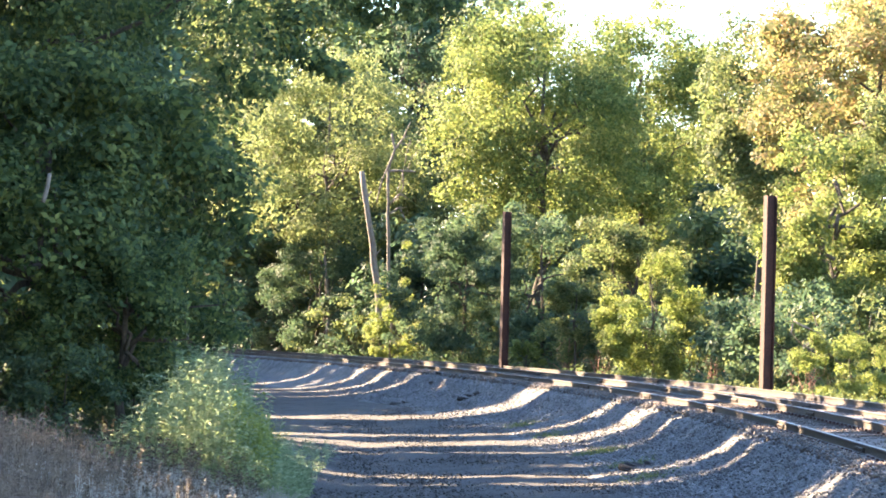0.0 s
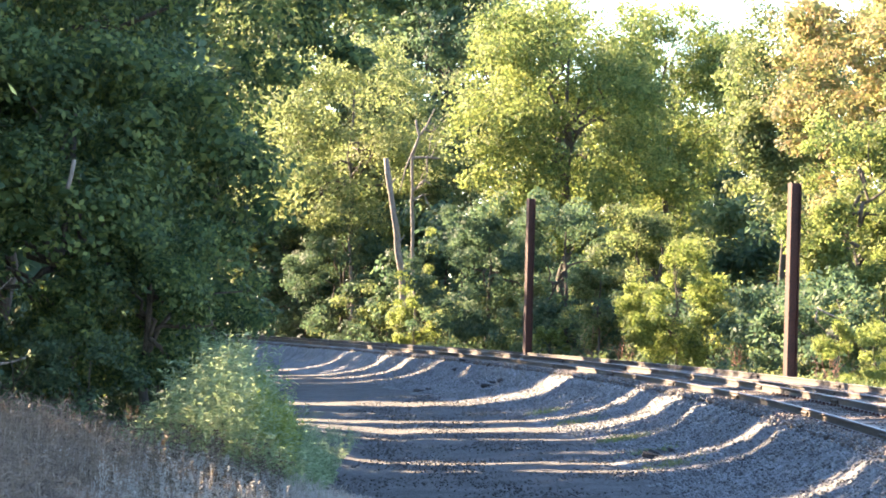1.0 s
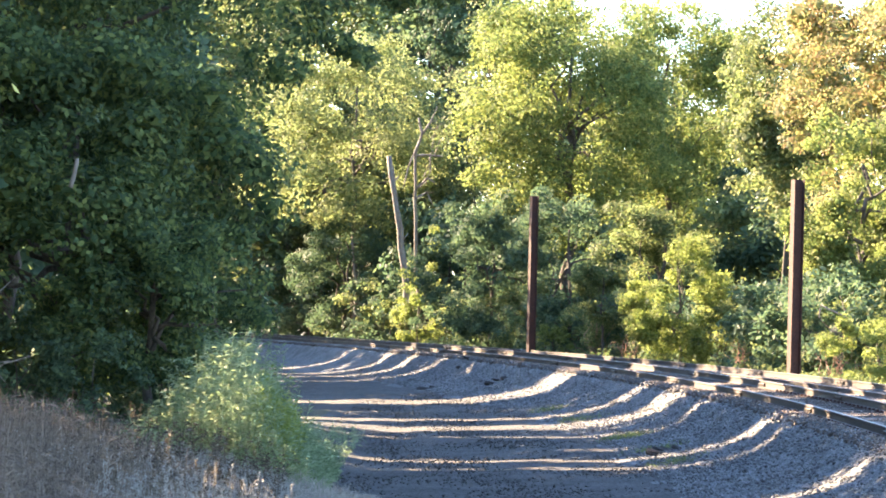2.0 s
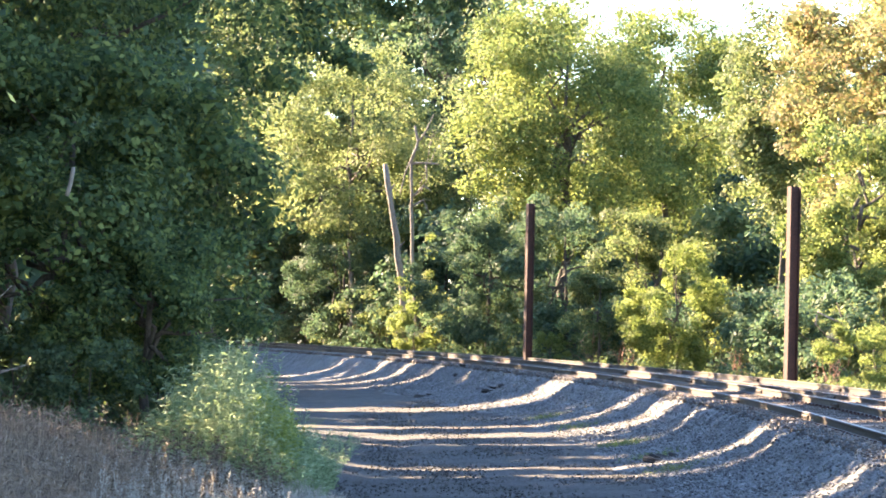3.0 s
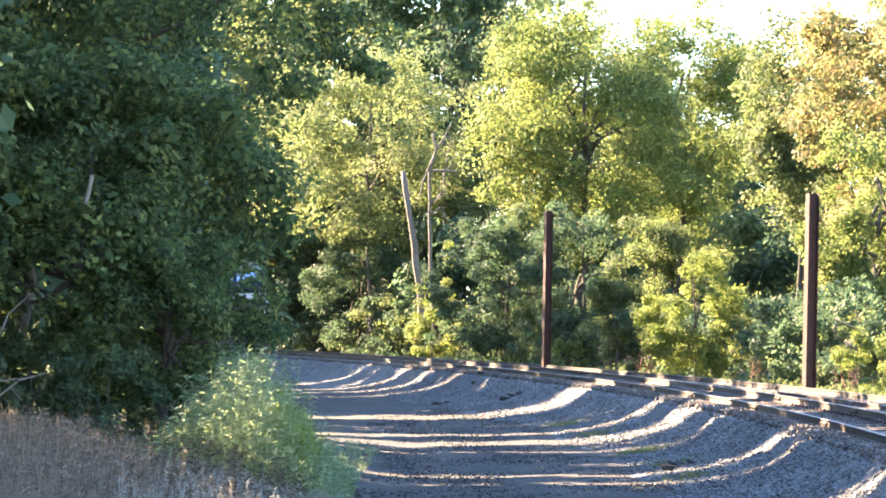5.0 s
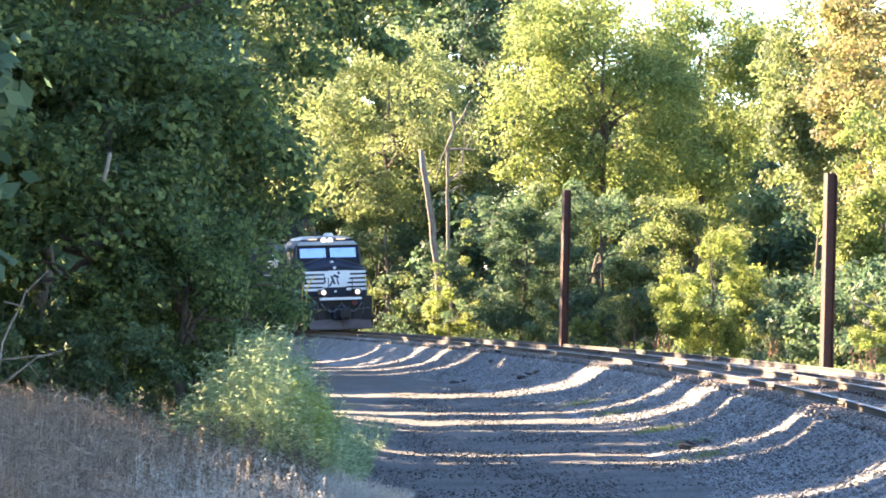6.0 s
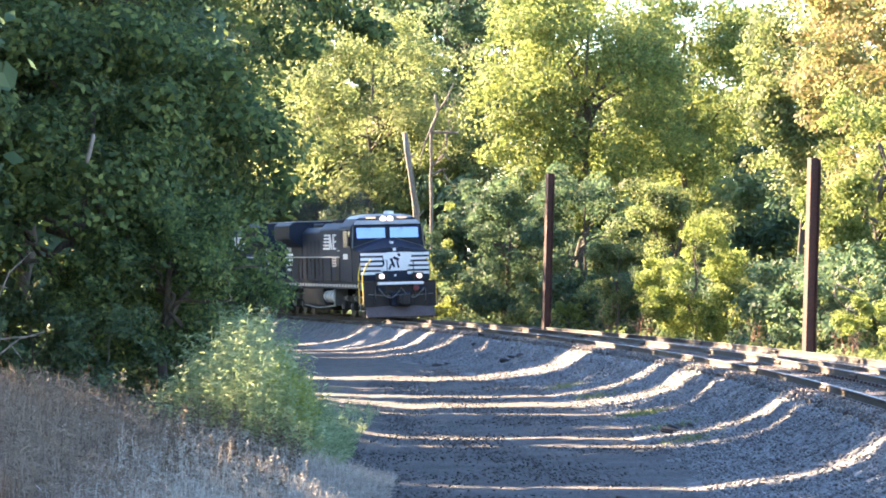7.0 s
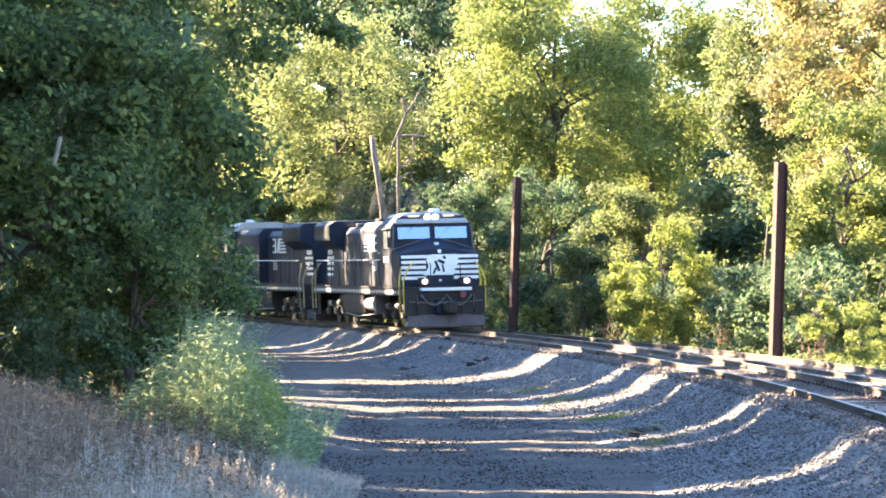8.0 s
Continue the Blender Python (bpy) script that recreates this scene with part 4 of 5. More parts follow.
def barrel(a, b, r, sides=20):
    bm = bmesh.new()
    tube(bm, [a, b], [r, r], sides)
    bmesh.ops.bevel(bm, geom=[e for e in bm.edges if len(e.link_faces) == 2 and any(len(f.verts) > 4 for f in e.link_faces)], offset=r * 0.15, segments=2, affect="EDGES")
    return bm


AXLES = [-2.9, -4.8, -6.7, -15.6, -17.5, -19.4]


def wheelset(parent, y):
    bm = bmesh.new()
    for x in (-0.7175, 0.7175):
        s = 1 if x > 0 else -1
        tube(bm, [(x - 0.07 * s, 0, 0), (x - 0.045 * s, 0, 0), (x - 0.04 * s, 0, 0), (x + 0.065 * s, 0, 0)], [0.555, 0.555, 0.53, 0.525], 24)
        for k in range(4):
            a = k * math.pi / 2
            box(bm, x + 0.06 * s - 0.012, x + 0.06 * s + 0.012, math.cos(a) * 0.3 - 0.05, math.cos(a) * 0.3 + 0.05, math.sin(a) * 0.3 - 0.05, math.sin(a) * 0.3 + 0.05)
    tube(bm, [(-1.0, 0, 0), (1.0, 0, 0)], [0.09, 0.09], 10)
    ob = part("wheelset", bm, WHEEL, parent)
    ob.matrix_basis = pose(0, y, 0.535)
    return ob


def bogie(parent, y):
    """A three-axle truck: side frames with pedestals, springs and brake cylinders."""
    for s in (-1, 1):
        x = 1.02 * s
        bm = section([(x - 0.09, 0.72), (x + 0.09, 0.72), (x + 0.09, 0.98), (x - 0.09, 0.98)], y - 2.5, y + 2.5, 0.03)
        frame_ = part("side_frame", bm, GRIME, parent)
        for a in (-1.9, 0, 1.9):
            bm = boxed(x - 0.11, x + 0.13, y + a - 0.24, y + a + 0.24, 0.36, 0.74, bevel=0.04)
            part("axle_box", bm, GRIME, frame_)
            part("bearing", barrel((x + 0.12 * s, y + a, 0.535), (x + 0.22 * s, y + a, 0.535), 0.14, 14), DUSTY, frame_, "dusty grey bearing cap")
        for a in (-0.95, 0.95):
            part("spring", barrel((x, y + a, 0.45), (x, y + a, 0.74), 0.12, 12), GRIME, frame_)
            part("brake_cylinder", barrel((x + 0.14 * s, y + a - 0.28, 0.9), (x + 0.14 * s, y + a + 0.28, 0.9), 0.11, 12), DUSTY, frame_)
    part("bolster", boxed(-0.95, 0.95, y - 0.5, y + 0.5, 0.75, 1.25, bevel=0.04), GRIME, parent)


def handrail(parent, pts, mat, r=0.022):
    return part("handrail", rod(pts, r), mat, parent)


PALE_RAIL = surface("pale_handrail", (0.3, 0.3, 0.3), (0.5, 0.5, 0.49), 2, 20, 0.5, bump=0.03)
WORN_YELLOW = surface("worn_yellow", (0.26, 0.22, 0.12), (0.42, 0.36, 0.2), 2, 20, 0.6, bump=0.05)


def locomotive(name, label, lit, letters):
    """letters: the painted lettering's place, as its end nearest the cab and how far the side stands out there."""
    loco = empty(name)
    # frame, walkway and fuel tank
    part("underframe", boxed(-1.52, 1.52, -21.3, -1.0, 1.32, 1.62, bevel=0.03), BLACK, loco)
    part("walkway", boxed(-1.56, 1.56, -21.4, -0.85, 1.622, 1.66), GRIME, loco)
    for s in (-1, 1):
        for y in np.arange(-20.6, -1.6, 0.62):
            part("reflector", boxed(1.523 * s - 0.004, 1.523 * s + 0.004, y - 0.2, y + 0.2, 1.4, 1.52), PALE_RAIL, loco, "pale reflective strip")
    tank = [(-0.95, 0.3), (0.95, 0.3), (1.38, 0.55), (1.45, 0.9), (1.45, 1.3), (-1.45, 1.3), (-1.45, 0.9), (-1.38, 0.55)]
    part("fuel_tank", section(tank, -14.3, -9.6, 0.03), GRIME, loco)
    for s in (-1, 1):
        for y in (-9.5, -8.45):
            tank_ = part("air_reservoir", barrel((1.2 * s, y, 0.95), (1.2 * s, y + 1.0, 0.95), 0.28), PALE_RAIL, loco, "pale grey air tank")
            part("tank_strap", barrel((1.2 * s, y + 0.46, 0.95), (1.2 * s, y + 0.54, 0.95), 0.295, 16), GRIME, tank_)
        part("equipment_box", boxed(1.2 * s - 0.28, 1.2 * s + 0.28, -7.3, -6.95, 0.55, 1.3, bevel=0.02), DUSTY, loco)
        part("pipe", rod([(1.35 * s, -14.2, 0.5), (1.42 * s, -11, 0.42), (1.38 * s, -7.2, 0.55)], 0.035), DUSTY, loco)
        part("battery_box", boxed(1.5 * s - 0.1, 1.5 * s + 0.03, -6.7, -5.7, 1.68, 2.3, bevel=0.02), GRIME, loco)
    bogie(loco, -4.8), bogie(loco, -17.5)
    wheels = [wheelset(loco, y) for y in AXLES]
    # nose, with the bevelled upper half below the windscreen
    nf = -1.75
    nose = [(-1.48, nf, 1.66), (1.48, nf, 1.66), (1.48, nf - 0.03, 2.92), (0.35, nf - 0.05, 3.08), (-0.35, nf - 0.05, 3.08), (-1.48, nf - 0.03, 2.92),
            (-1.52, -3.3, 1.66), (1.52, -3.3, 1.66), (1.52, -3.05, 3.1), (0.2, -2.95, 3.55), (-0.2, -2.95, 3.55), (-1.52, -3.05, 3.1)]
    bm = shape(nose, [(0, 1, 2, 3, 4, 5), (6, 11, 10, 9, 8, 7), (1, 7, 8, 2), (0, 5, 11, 6), (2, 8, 9, 3), (3, 9, 10, 4), (4, 10, 11, 5), (0, 6, 7, 1)])
    bmesh.ops.bevel(bm, geom=bm.edges[:], offset=0.05, segments=2, affect="EDGES")
    nose_ = part("nose", bm, BLACK, loco, "black nose with white stripes")
    for i in range(5):
        z = 2.88 - i * 0.205
        for s in (-1, 1):
            inner = 0.02 if i == 0 else 0.52
            part("stripe", boxed(min(inner * s, 1.44 * s), max(inner * s, 1.44 * s), nf - 0.02, nf + 0.006, z - 0.12, z), WHITE, nose_, "white painted stripe")
    crest = [(-0.62, 2.1), (0.5, 2.1), (0.56, 2.3), (0.7, 2.62), (0.66, 2.9), (-0.3, 2.9), (-0.5, 2.72), (-0.42, 2.4)]
    part("crest_panel", section([(-x, z) for x, z in crest], nf - 0.02, nf + 0.009), WHITE, nose_, "white panel with a dark emblem")
    for px, pz, w, h, a in ((0.1, 2.45, 0.1, 0.42, 20), (-0.05, 2.62, 0.26, 0.12, -25), (0.2, 2.27, 0.08, 0.26, -25), (-0.12, 2.36, 0.07, 0.3, 12), (-0.17, 2.78, 0.1, 0.14, 30)):
        bm = boxed(-w / 2, w / 2, nf + 0.01, nf + 0.013, -h / 2, h / 2)
        bmesh.ops.transform(bm, matrix=pose(px, 0, pz, 0, a, 0), verts=bm.verts)
        part("emblem", bm, BLACK, nose_)
    for z, w in ((3.3, 0.05), (3.02, 0.04)):
        part("number_board", boxed(-w - 0.02, w + 0.02, -2.5 if z > 3.2 else nf - 0.4, -2.27 if z > 3.2 else nf - 0.02, z - 0.06, z + 0.07), WHITE, nose_, "small pale plate")
    part("nose_door", boxed(-0.72, -0.68, nf, nf + 0.01, 1.7, 2.0), GRIME, nose_)
    # cab
    cabp = [(-1.53, 1.66), (1.53, 1.66), (1.53, 4.02), (1.2, 4.42), (-1.2, 4.42), (-1.53, 4.02)]
    bm = section(cabp, -5.6, -3.0, 0.04)
    for v in bm.verts:
        if v.co.y > -4 and v.co.z > 3.0:
            v.co.y -= (v.co.z - 3.0) * 0.16
    cab = part("cab", bm, BLACK, loco, "black cab with a pale roof")
    roof = [(-1.42, 4.12), (1.42, 4.12), (1.3, 4.28), (1.08, 4.5), (0.6, 4.58), (-0.6, 4.58), (-1.08, 4.5), (-1.3, 4.28)]
    bm = section(roof, -5.62, -3.02, 0.03)
    for v in bm.verts:
        if v.co.y > -4:
            v.co.y -= (v.co.z - 4.1) * 0.9
    # the pale colour stands for sun on the roof
    part("cab_roof", bm, SUNLIT_ROOF, cab, "roof coloured pale for the sun on it")
    for s in (-1, 1):
        a, b = sorted((0.1 * s, 1.3 * s))
        pane = shape([(a, -3.066, 3.53), (b, -3.066, 3.53), (b, -3.147, 3.98), (a, -3.147, 3.98), (a, -3.106, 3.53), (b, -3.106, 3.53), (b, -3.187, 3.98), (a, -3.187, 3.98)],
                     [(0, 1, 2, 3), (4, 7, 6, 5), (0, 3, 7, 4), (1, 5, 6, 2), (0, 4, 5, 1), (3, 2, 6, 7)])
        for v in pane.verts:
            v.co.y += 0.035
        part("windscreen", pane, GLASS, cab, "windscreen reflecting the sky")
        part("wiper", rod([((a + b) / 2, -3.0, 4.06), ((a + b) / 2 + 0.2, -2.99, 3.82)], 0.012, 4), GRIME, cab)
        for y0, y1 in ((-3.75, -3.35), (-4.75, -3.95)):
            part("side_window", boxed(1.532 * s - 0.006, 1.532 * s + 0.006, y0, y1, 3.15, 3.85), GLASS, cab)
        part("cab_number", boxed(1.533 * s - 0.004, 1.533 * s + 0.004, -4.8, -3.9, 2.62, 2.86), WHITE, cab, "white painted figures")
        part("sun_visor", boxed(1.54 * s - 0.12, 1.54 * s + 0.12, -4.9, -3.4, 3.9, 3.94), DUSTY, cab)
        part("mirror", boxed(1.6 * s - 0.05, 1.6 * s + 0.05, -3.34, -3.3, 3.2, 3.6), GRIME, cab)
        # windscreen's outer corner post
        part("corner_frame", rod([(1.45 * s, -3.12, 4.08), (1.52 * s, -2.98, 3.1)], 0.035, 5), DUSTY, cab, "grey corner frame")
        part("brow", rod([(0.18 * s, -2.92, 3.56), (1.5 * s, -2.99, 3.13)], 0.02, 4), DUSTY, cab, "grey edge below the windscreen")
    part("headlight_box", boxed(-0.42, 0.42, -3.7, -3.2, 4.22, 4.5, bevel=0.03), DUSTY, cab)
    for x in (-0.15, 0.15):
        part("headlight", barrel((x, -3.22, 4.36), (x, -3.17, 4.36), 0.14, 16), LAMP if lit else GLASS, cab, "lit headlight" if lit else "")
    for x in (-0.66, 0.66):
        part("number_light", boxed(x - 0.2, x + 0.2, -3.5, -3.24, 4.26, 4.44), WARM_BOARD if lit else DUSTY, cab)
    part("horn", rod([(0.3, -4.4, 4.6), (0.3, -3.8, 4.72)], 0.06), GRIME, cab)
    part("antenna_dome", barrel((-0.4, -4.6, 4.55), (-0.4, -4.6, 4.72), 0.22), WHITE, cab)
    # hood: wide cabin behind the cab, engine hood, flared radiator
    wide = [(-1.3, 1.66), (1.3, 1.66), (1.3, 3.95), (1.05, 4.25), (-1.05, 4.25), (-1.3, 3.95)]
    part("electrical_cabin", section(wide, -10.9, -5.62, 0.03), BLACK, loco)
    eng = [(-0.92, 1.66), (0.92, 1.66), (0.92, 3.85), (0.7, 4.1), (-0.7, 4.1), (-0.92, 3.85)]
    part("engine_hood", section(eng, -16.9, -10.92, 0.03), BLACK, loco)
    rad = [(-0.95, 1.66), (0.95, 1.66), (0.95, 3.2), (1.5, 3.6), (1.5, 4.22), (1.3, 4.38), (-1.3, 4.38), (-1.5, 4.22), (-1.5, 3.6), (-0.95, 3.2)]
    radi = part("radiator_cabin", section(rad, -20.7, -16.92, 0.03), BLACK, loco)
    for y in (-19.6, -18.0):
        part("roof_panel", boxed(-1.1, 1.1, y - 0.6, y + 0.6, 4.39, 4.43), SUNLIT_ROOF, radi, "roof panel coloured pale for the sun on it")
    part("roof_panel", boxed(-0.8, 0.8, -8.0, -6.2, 4.26, 4.33), SUNLIT_ROOF, loco, "roof panel coloured pale for the sun on it")
    part("exhaust_stack", boxed(-0.35, 0.35, -12.9, -11.9, 4.1, 4.42, bevel=0.04), GRIME, loco)
    part("roof_hatch", boxed(-0.6, 0.6, -15.9, -13.6, 4.1, 4.28, bevel=0.04), BLACK, loco)
    for s in (-1, 1):
        for k, y in enumerate(np.arange(-16.2, -11.2, 0.9)):
            door = part("hood_door", boxed(0.922 * s - 0.012, 0.922 * s + 0.012, y - 0.4, y + 0.4, 1.85, 3.5, bevel=0.006), BLACK, loco)
            part("latch", boxed(0.945 * s - 0.015, 0.945 * s + 0.015, y + 0.28, y + 0.33, 2.5, 2.7), GRIME, door)
        for k in range(5):
            part("grille_slat", boxed(1.505 * s - 0.02, 1.505 * s + 0.02, -20.4, -17.2, 3.66 + k * 0.11, 3.72 + k * 0.11), GRIME, radi)
        # lettering as plain shapes: speed lines, then two slanted blocks
        y1, wx = letters
        for k in range(5):
            part("letter_bar", boxed(wx * s - 0.004, wx * s + 0.004, y1 - 2.75 + 0.08 * k, y1 - 1.5, 3.06 + k * 0.15, 3.14 + k * 0.15), WHITE, loco, "white painted line")
        for y, lean in ((y1 - 1.45, 0.0), (y1 - 1.0, 0.35), (y1 - 0.62, 0.0)):
            q = [(y, 3.06), (y + 0.28, 3.06), (y + 0.28 - lean, 3.74), (y - lean, 3.74)]
            part("letter_block", shape([((wx + e) * s, a, c) for e in (-0.004, 0.006) for a, c in q], [(0, 1, 2, 3), (7, 6, 5, 4), (0, 4, 5, 1), (1, 5, 6, 2), (2, 6, 7, 3), (3, 7, 4, 0)]), WHITE, loco, "white painted block")
        for z in (3.06, 3.37, 3.66):
            part("letter_bar", boxed(wx * s - 0.004, wx * s + 0.005, y1 - 0.3, y1 + 0.1, z, z + 0.08), WHITE, loco, "white painted line")
        part("emblem_plate", boxed((wx + 0.002) * s - 0.004, (wx + 0.002) * s + 0.004, y1 - 0.75, y1 + 0.05, 2.28, 2.7), PALE_RAIL, loco, "pale painted emblem")
        for k in range(3):
            part("emblem_bar", boxed((wx + 0.004) * s - 0.005, (wx + 0.004) * s + 0.005, y1 - 0.68, y1 - 0.02, 2.36 + 0.12 * k, 2.4 + 0.12 * k), BLACK, loco)
        for k in range(4):
            part("road_number", boxed(0.953 * s - 0.006, 0.953 * s + 0.006, -20.45 + 0.27 * k, -20.26 + 0.27 * k, 2.98, 3.18), WHITE, radi, "white painted figure bar")
        handrail(loco, [(1.32 * s, -7.0, 3.0), (1.36 * s, -5.65, 3.0)], PALE_RAIL, 0.03)
        for k in range(4):
            part("end_stripe", boxed(0.953 * s - 0.006, 0.953 * s + 0.006, -20.65, -19.4 + 0.1 * k, 2.05 + k * 0.24, 2.17 + k * 0.24), WHITE, radi, "white painted stripe")
        # side railing
        handrail(loco, [(1.5 * s, -20.2, 2.72), (1.5 * s, -5.7, 2.72)], PALE_RAIL, 0.028)
        for y in np.arange(-20.2, -5.6, 1.8):
            handrail(loco, [(1.5 * s, y, 1.66), (1.5 * s, y, 2.72)], GRIME, 0.02)
        # end steps and yellow rails
        for y0, d in ((-1.0, -1), (-21.25, 1)):
            handrail(loco, [(1.5 * s, y0, 0.62), (1.53 * s, y0, 1.9), (1.36 * s, y0 + 0.02, 2.35), (1.15 * s, y0 + 0.02, 2.62)], SAFETY if d < 0 else WORN_YELLOW, 0.03)
            handrail(loco, [(1.5 * s, y0 + 0.8 * d, 0.62), (1.53 * s, y0 + 0.8 * d, 1.9), (1.4 * s, y0 + 0.85 * d, 2.6)], SAFETY if d < 0 else WORN_YELLOW, 0.03)
            for k in range(4):
                part("step", boxed(1.5 * s - 0.16, 1.5 * s + 0.04, min(y0, y0 + 0.8 * d), max(y0, y0 + 0.8 * d), 0.38 + k * 0.3, 0.41 + k * 0.3), DUSTY, loco)
            part("step_back", boxed(1.3 * s - 0.02, 1.3 * s + 0.02, min(y0, y0 + 0.8 * d), max(y0, y0 + 0.8 * d), 0.4, 1.6), GRIME, loco)
    # ends: pilot, plough, coupler, hoses
    for y0, d in ((-0.95, 1), (-21.35, -1)):
        part("end_plate", boxed(-1.5, 1.5, y0 - 0.06, y0 + 0.06, 0.55, 1.62, bevel=0.02), GRIME, loco)
        plough = shape([(-1.4, y0, 0.55), (1.4, y0, 0.55), (1.45, y0 + 0.25 * d, 0.1), (-1.45, y0 + 0.25 * d, 0.1), (0, y0 + 0.15 * d, 0.62), (0, y0 + 0.65 * d, 0.1), (-1.4, y0 - 0.1 * d, 0.1), (1.4, y0 - 0.1 * d, 0.1)],
                       [(0, 4, 5, 3), (4, 1, 2, 5), (3, 5, 2, 7, 6), (0, 6, 7, 1), (0, 3, 6), (1, 7, 2), (0, 1, 4)])
        part("plough", plough, PLOUGH, loco, "dusty brown steel plough")
        part("coupler", boxed(-0.2, 0.2, min(y0, y0 + 0.85 * d), max(y0, y0 + 0.85 * d), 0.68, 1.05, bevel=0.05), GRIME, loco)
        part("coupler_pocket", boxed(-0.42, 0.42, min(y0, y0 + 0.3 * d), max(y0, y0 + 0.3 * d), 0.58, 1.2, bevel=0.05), BLACK, loco)
        part("anticlimber", boxed(-0.95, 0.95, min(y0, y0 + 0.32 * d), max(y0, y0 + 0.32 * d), 1.5, 1.62, bevel=0.02), WHITE if d > 0 else GRIME, loco, "pale edge of the end platform")
        cable = [(-0.95 + 1.9 * k / 16, y0 + 0.35 * d, 1.32 - 0.42 * abs(math.sin(math.pi * k / 8)) + 0.04) for k in range(17)]
        part("jumper_cable", rod(cable, 0.032), DUSTY, loco, "pale hanging jumper cable")
        part("knuckle", boxed(-0.3, 0.1, min(y0 + 0.6 * d, y0 + 0.9 * d), max(y0 + 0.6 * d, y0 + 0.9 * d), 0.6, 1.12, bevel=0.07), GRIME, loco)
        part("uncoupling_lever", rod([(-1.35, y0 + 0.18 * d, 1.1), (-0.45, y0 + 0.2 * d, 1.02), (-0.2, y0 + 0.5 * d, 1.1), (0.45, y0 + 0.2 * d, 1.02), (1.35, y0 + 0.18 * d, 1.1)], 0.022), DUSTY, loco)
        for s in (-1, 1):
            part("grab_iron", rod([(1.05 * s, y0 + 0.08 * d, 0.8), (1.05 * s, y0 + 0.16 * d, 0.85), (1.05 * s, y0 + 0.16 * d, 1.35), (1.05 * s, y0 + 0.08 * d, 1.4)], 0.018), DUSTY, loco)
            part("platform_rail", rod([(0.55 * s, y0 + 0.2 * d, 1.62), (0.55 * s, y0 + 0.2 * d, 2.55), (1.1 * s, y0 + 0.18 * d, 2.55)], 0.022), GRIME, loco)
            part("hose_box", boxed(0.85 * s - 0.2, 0.85 * s + 0.2, min(y0, y0 + 0.2 * d), max(y0, y0 + 0.2 * d), 1.22, 1.45, bevel=0.03), BLACK, loco)
        part("plough_edge", rod([(-1.45, y0 + 0.27 * d, 0.12), (0, y0 + 0.67 * d, 0.12), (1.45, y0 + 0.27 * d, 0.12)], 0.03), RAIL, loco, "rust-brown worn plough edge")
        for x in (-1.1, -0.6, 0.6, 1.1):
            part("hose", rod([(x, y0 + 0.1 * d, 1.2), (x, y0 + 0.3 * d, 0.95), (x * 0.95, y0 + 0.28 * d, 0.6)], 0.03), GRIME, loco)
        part("marker_disc", barrel((-0.62 * d, y0 + 0.3 * d, 1.35), (-0.62 * d, y0 + 0.36 * d, 1.35), 0.13, 14), RED, loco, "dull red round fitting")
    for x in (-0.78, 0.78):
        part("ditch_light_box", boxed(x - 0.18, x + 0.18, -1.2, -0.72, 1.72, 2.02, bevel=0.03), GRIME, loco)
        part("ditch_light", barrel((x, -0.74, 1.87), (x, -0.68, 1.87), 0.115, 16), LAMP if lit else GLASS, loco, "lit ditch light" if lit else "")
    part("nose_lamp", barrel((0, nf + 0.01, 1.9), (0, nf + 0.04, 1.9), 0.05, 10), WHITE, loco)
    for o in loco.children_recursive:
        if o.name.split(".")[0] != "wheelset":
            o.data.transform(Matrix.Diagonal((1.06, 1, 1, 1)))
    return tagged(loco, label, "locomotive"), wheels


# lit boards whose orange glow also stands in for the headlights' halo
WARM_BOARD = plain("number_board_and_halo_glow", (0.8, 0.62, 0.4), 0.4, 0, 0.12, (1.0, 0.55, 0.2))
LEAD, LEAD_WHEELS = locomotive("diesel_locomotive", "black diesel locomotive with white nose stripes and lit headlights", True, (-7.5, 1.304))
TRAIL, TRAIL_WHEELS = locomotive("diesel_locomotive", "black diesel locomotive coupled behind, running long hood first", False, (-12.4, 0.945))


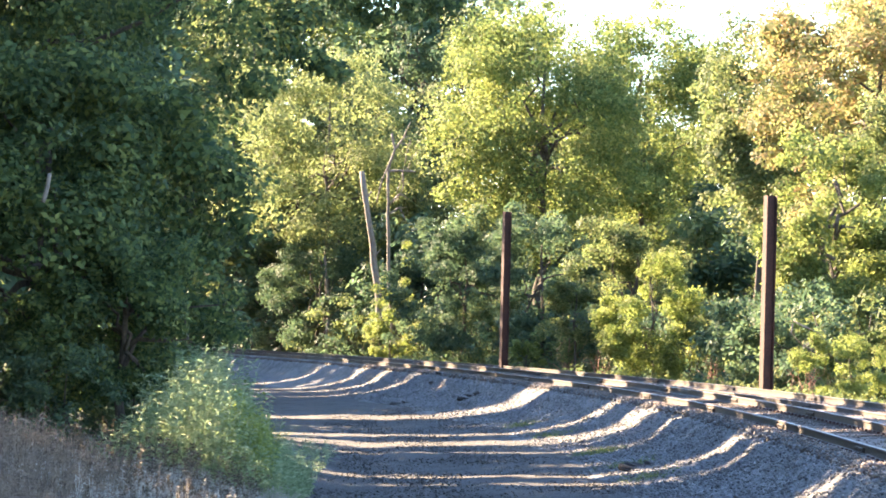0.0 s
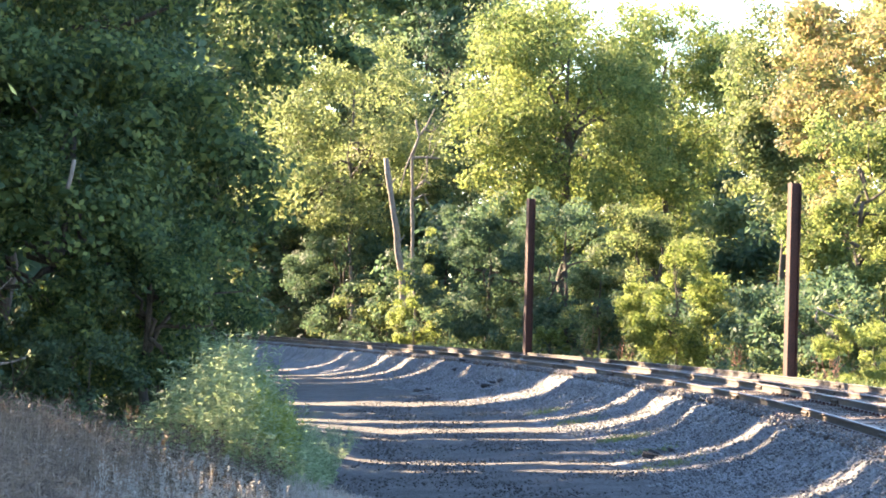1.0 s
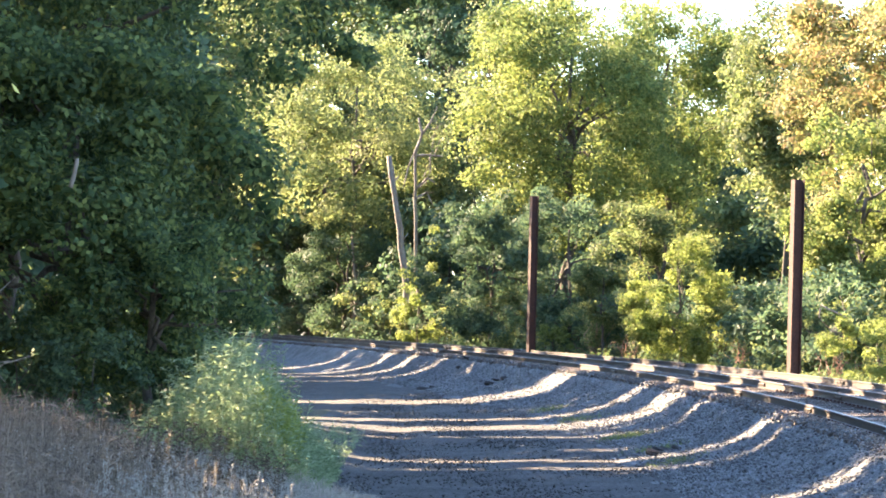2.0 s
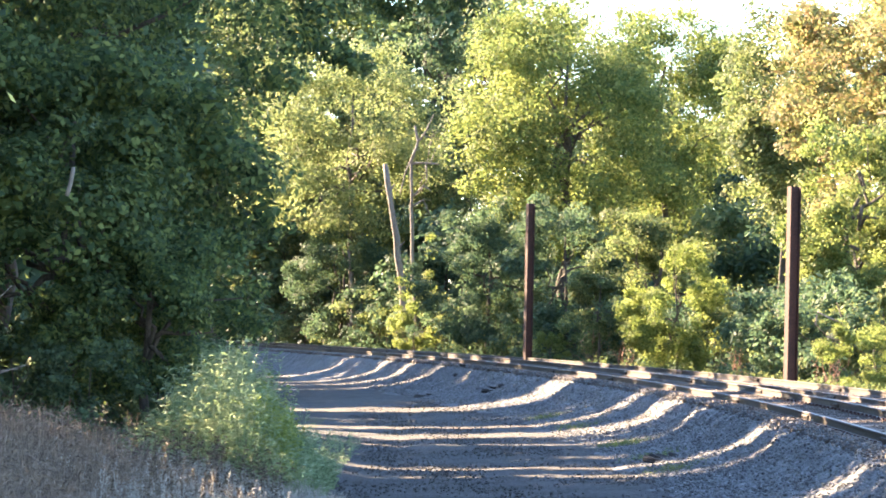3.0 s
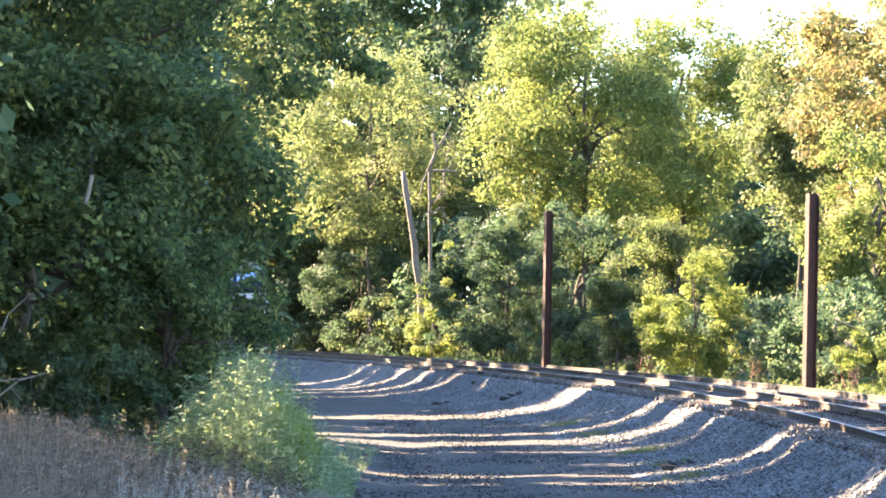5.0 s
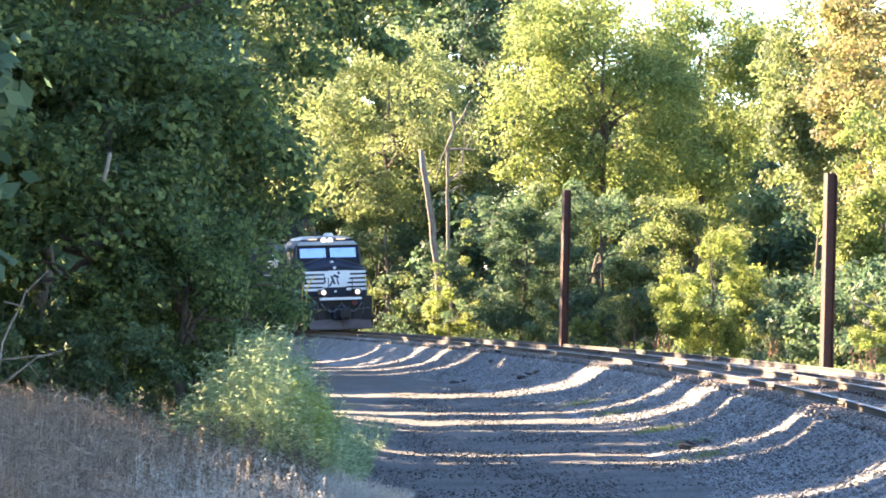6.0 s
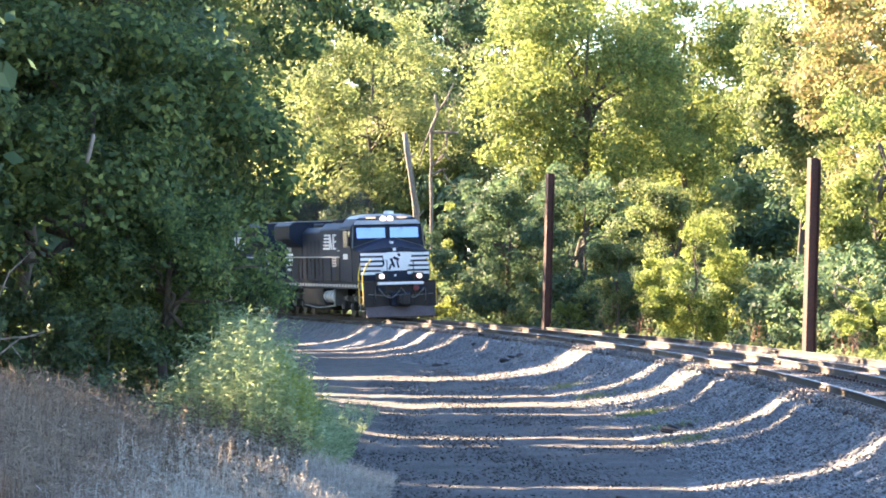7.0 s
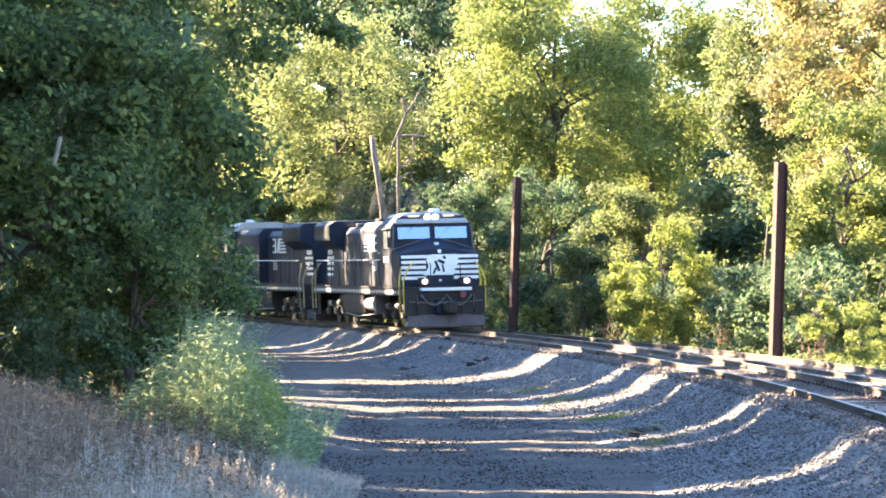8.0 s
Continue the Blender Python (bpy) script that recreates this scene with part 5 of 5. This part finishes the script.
def exhaust():
    """A thin drift of exhaust above the hood, in loose rigid puffs."""
    m, n, l, b = nodes_of("exhaust_haze")
    b.inputs["Base Color"].default_value, b.inputs["Roughness"].default_value = (0.06, 0.065, 0.08, 1), 1.0
    tc, tx = n.new("ShaderNodeTexCoord"), n.new("ShaderNodeTexNoise")
    tx.inputs["Scale"].default_value, tx.inputs["Detail"].default_value = 0.9, 3
    l.new(tc.outputs["Object"], tx.inputs["Vector"])
    rg = n.new("ShaderNodeMapRange")
    rg.inputs[1].default_value, rg.inputs[2].default_value, rg.inputs[4].default_value = 0.32, 0.78, 0.2
    l.new(tx.outputs["Fac"], rg.inputs[0])
    l.new(rg.outputs[0], b.inputs["Alpha"])
    rng = np.random.default_rng(9)
    top = empty("exhaust_smoke")
    for i in range(3):
        y, r = -10.0 - i * 3.2, 0.75 + 0.2 * i
        bm = bmesh.new()
        bmesh.ops.create_icosphere(bm, subdivisions=3, radius=r)
        for v in bm.verts:
            v.co *= 1 + 0.35 * noise.noise(v.co * 1.3 / r + Vector((i * 3.1, 0, 0)))
        bmesh.ops.translate(bm, vec=(rng.normal() * 0.25, y + rng.normal() * 0.3, 4.85 + 0.2 * i), verts=bm.verts)
        part("puff", bm, m, top, smooth=True)
    return tagged(top, "thin grey exhaust haze above the locomotive hood", "smoke")


SMOKE = exhaust()


# ---- what moves ----
SPEED, LENGTH, AHEAD = 16.47, 22.3, 0.6


def on_track(s):
    """The pose of a locomotive whose front coupler is at s, its trucks on the curve, leaning with the bank."""
    a, b = Vector(beside(s - 4.8, 0, 0)), Vector(beside(s - 17.5, 0, 0))
    fwd = (a - b).normalized()
    left = Vector((0, 0, 1)).cross(fwd)
    left = (left * math.cos(BANK) + Vector((0, 0, 1)) * math.sin(BANK)).normalized()
    up = fwd.cross(left)
    m = Matrix((-left, fwd, up)).transposed().to_4x4()
    m.translation = a + fwd * 4.8
    return m


def motions():
    times = [i * 0.25 for i in range(33)]
    walk(LEAD, [(t, on_track(SPEED * (t - 8) + AHEAD)) for t in times])
    walk(SMOKE, [(t, on_track(SPEED * (t - 8) + AHEAD)) for t in times])
    walk(TRAIL, [(t, on_track(SPEED * (t - 8) + AHEAD - LENGTH) @ pose(0, -LENGTH, 0, 0, 0, 180)) for t in times])
    for wheels, sense in ((LEAD_WHEELS, -1), (TRAIL_WHEELS, 1)):
        for w, y in zip(wheels, AXLES):
            walk(w, [(i / 30, pose(0, y, 0.535, sense * math.degrees(SPEED * i / 30 / 0.535) % 360)) for i in range(241)])


motions()
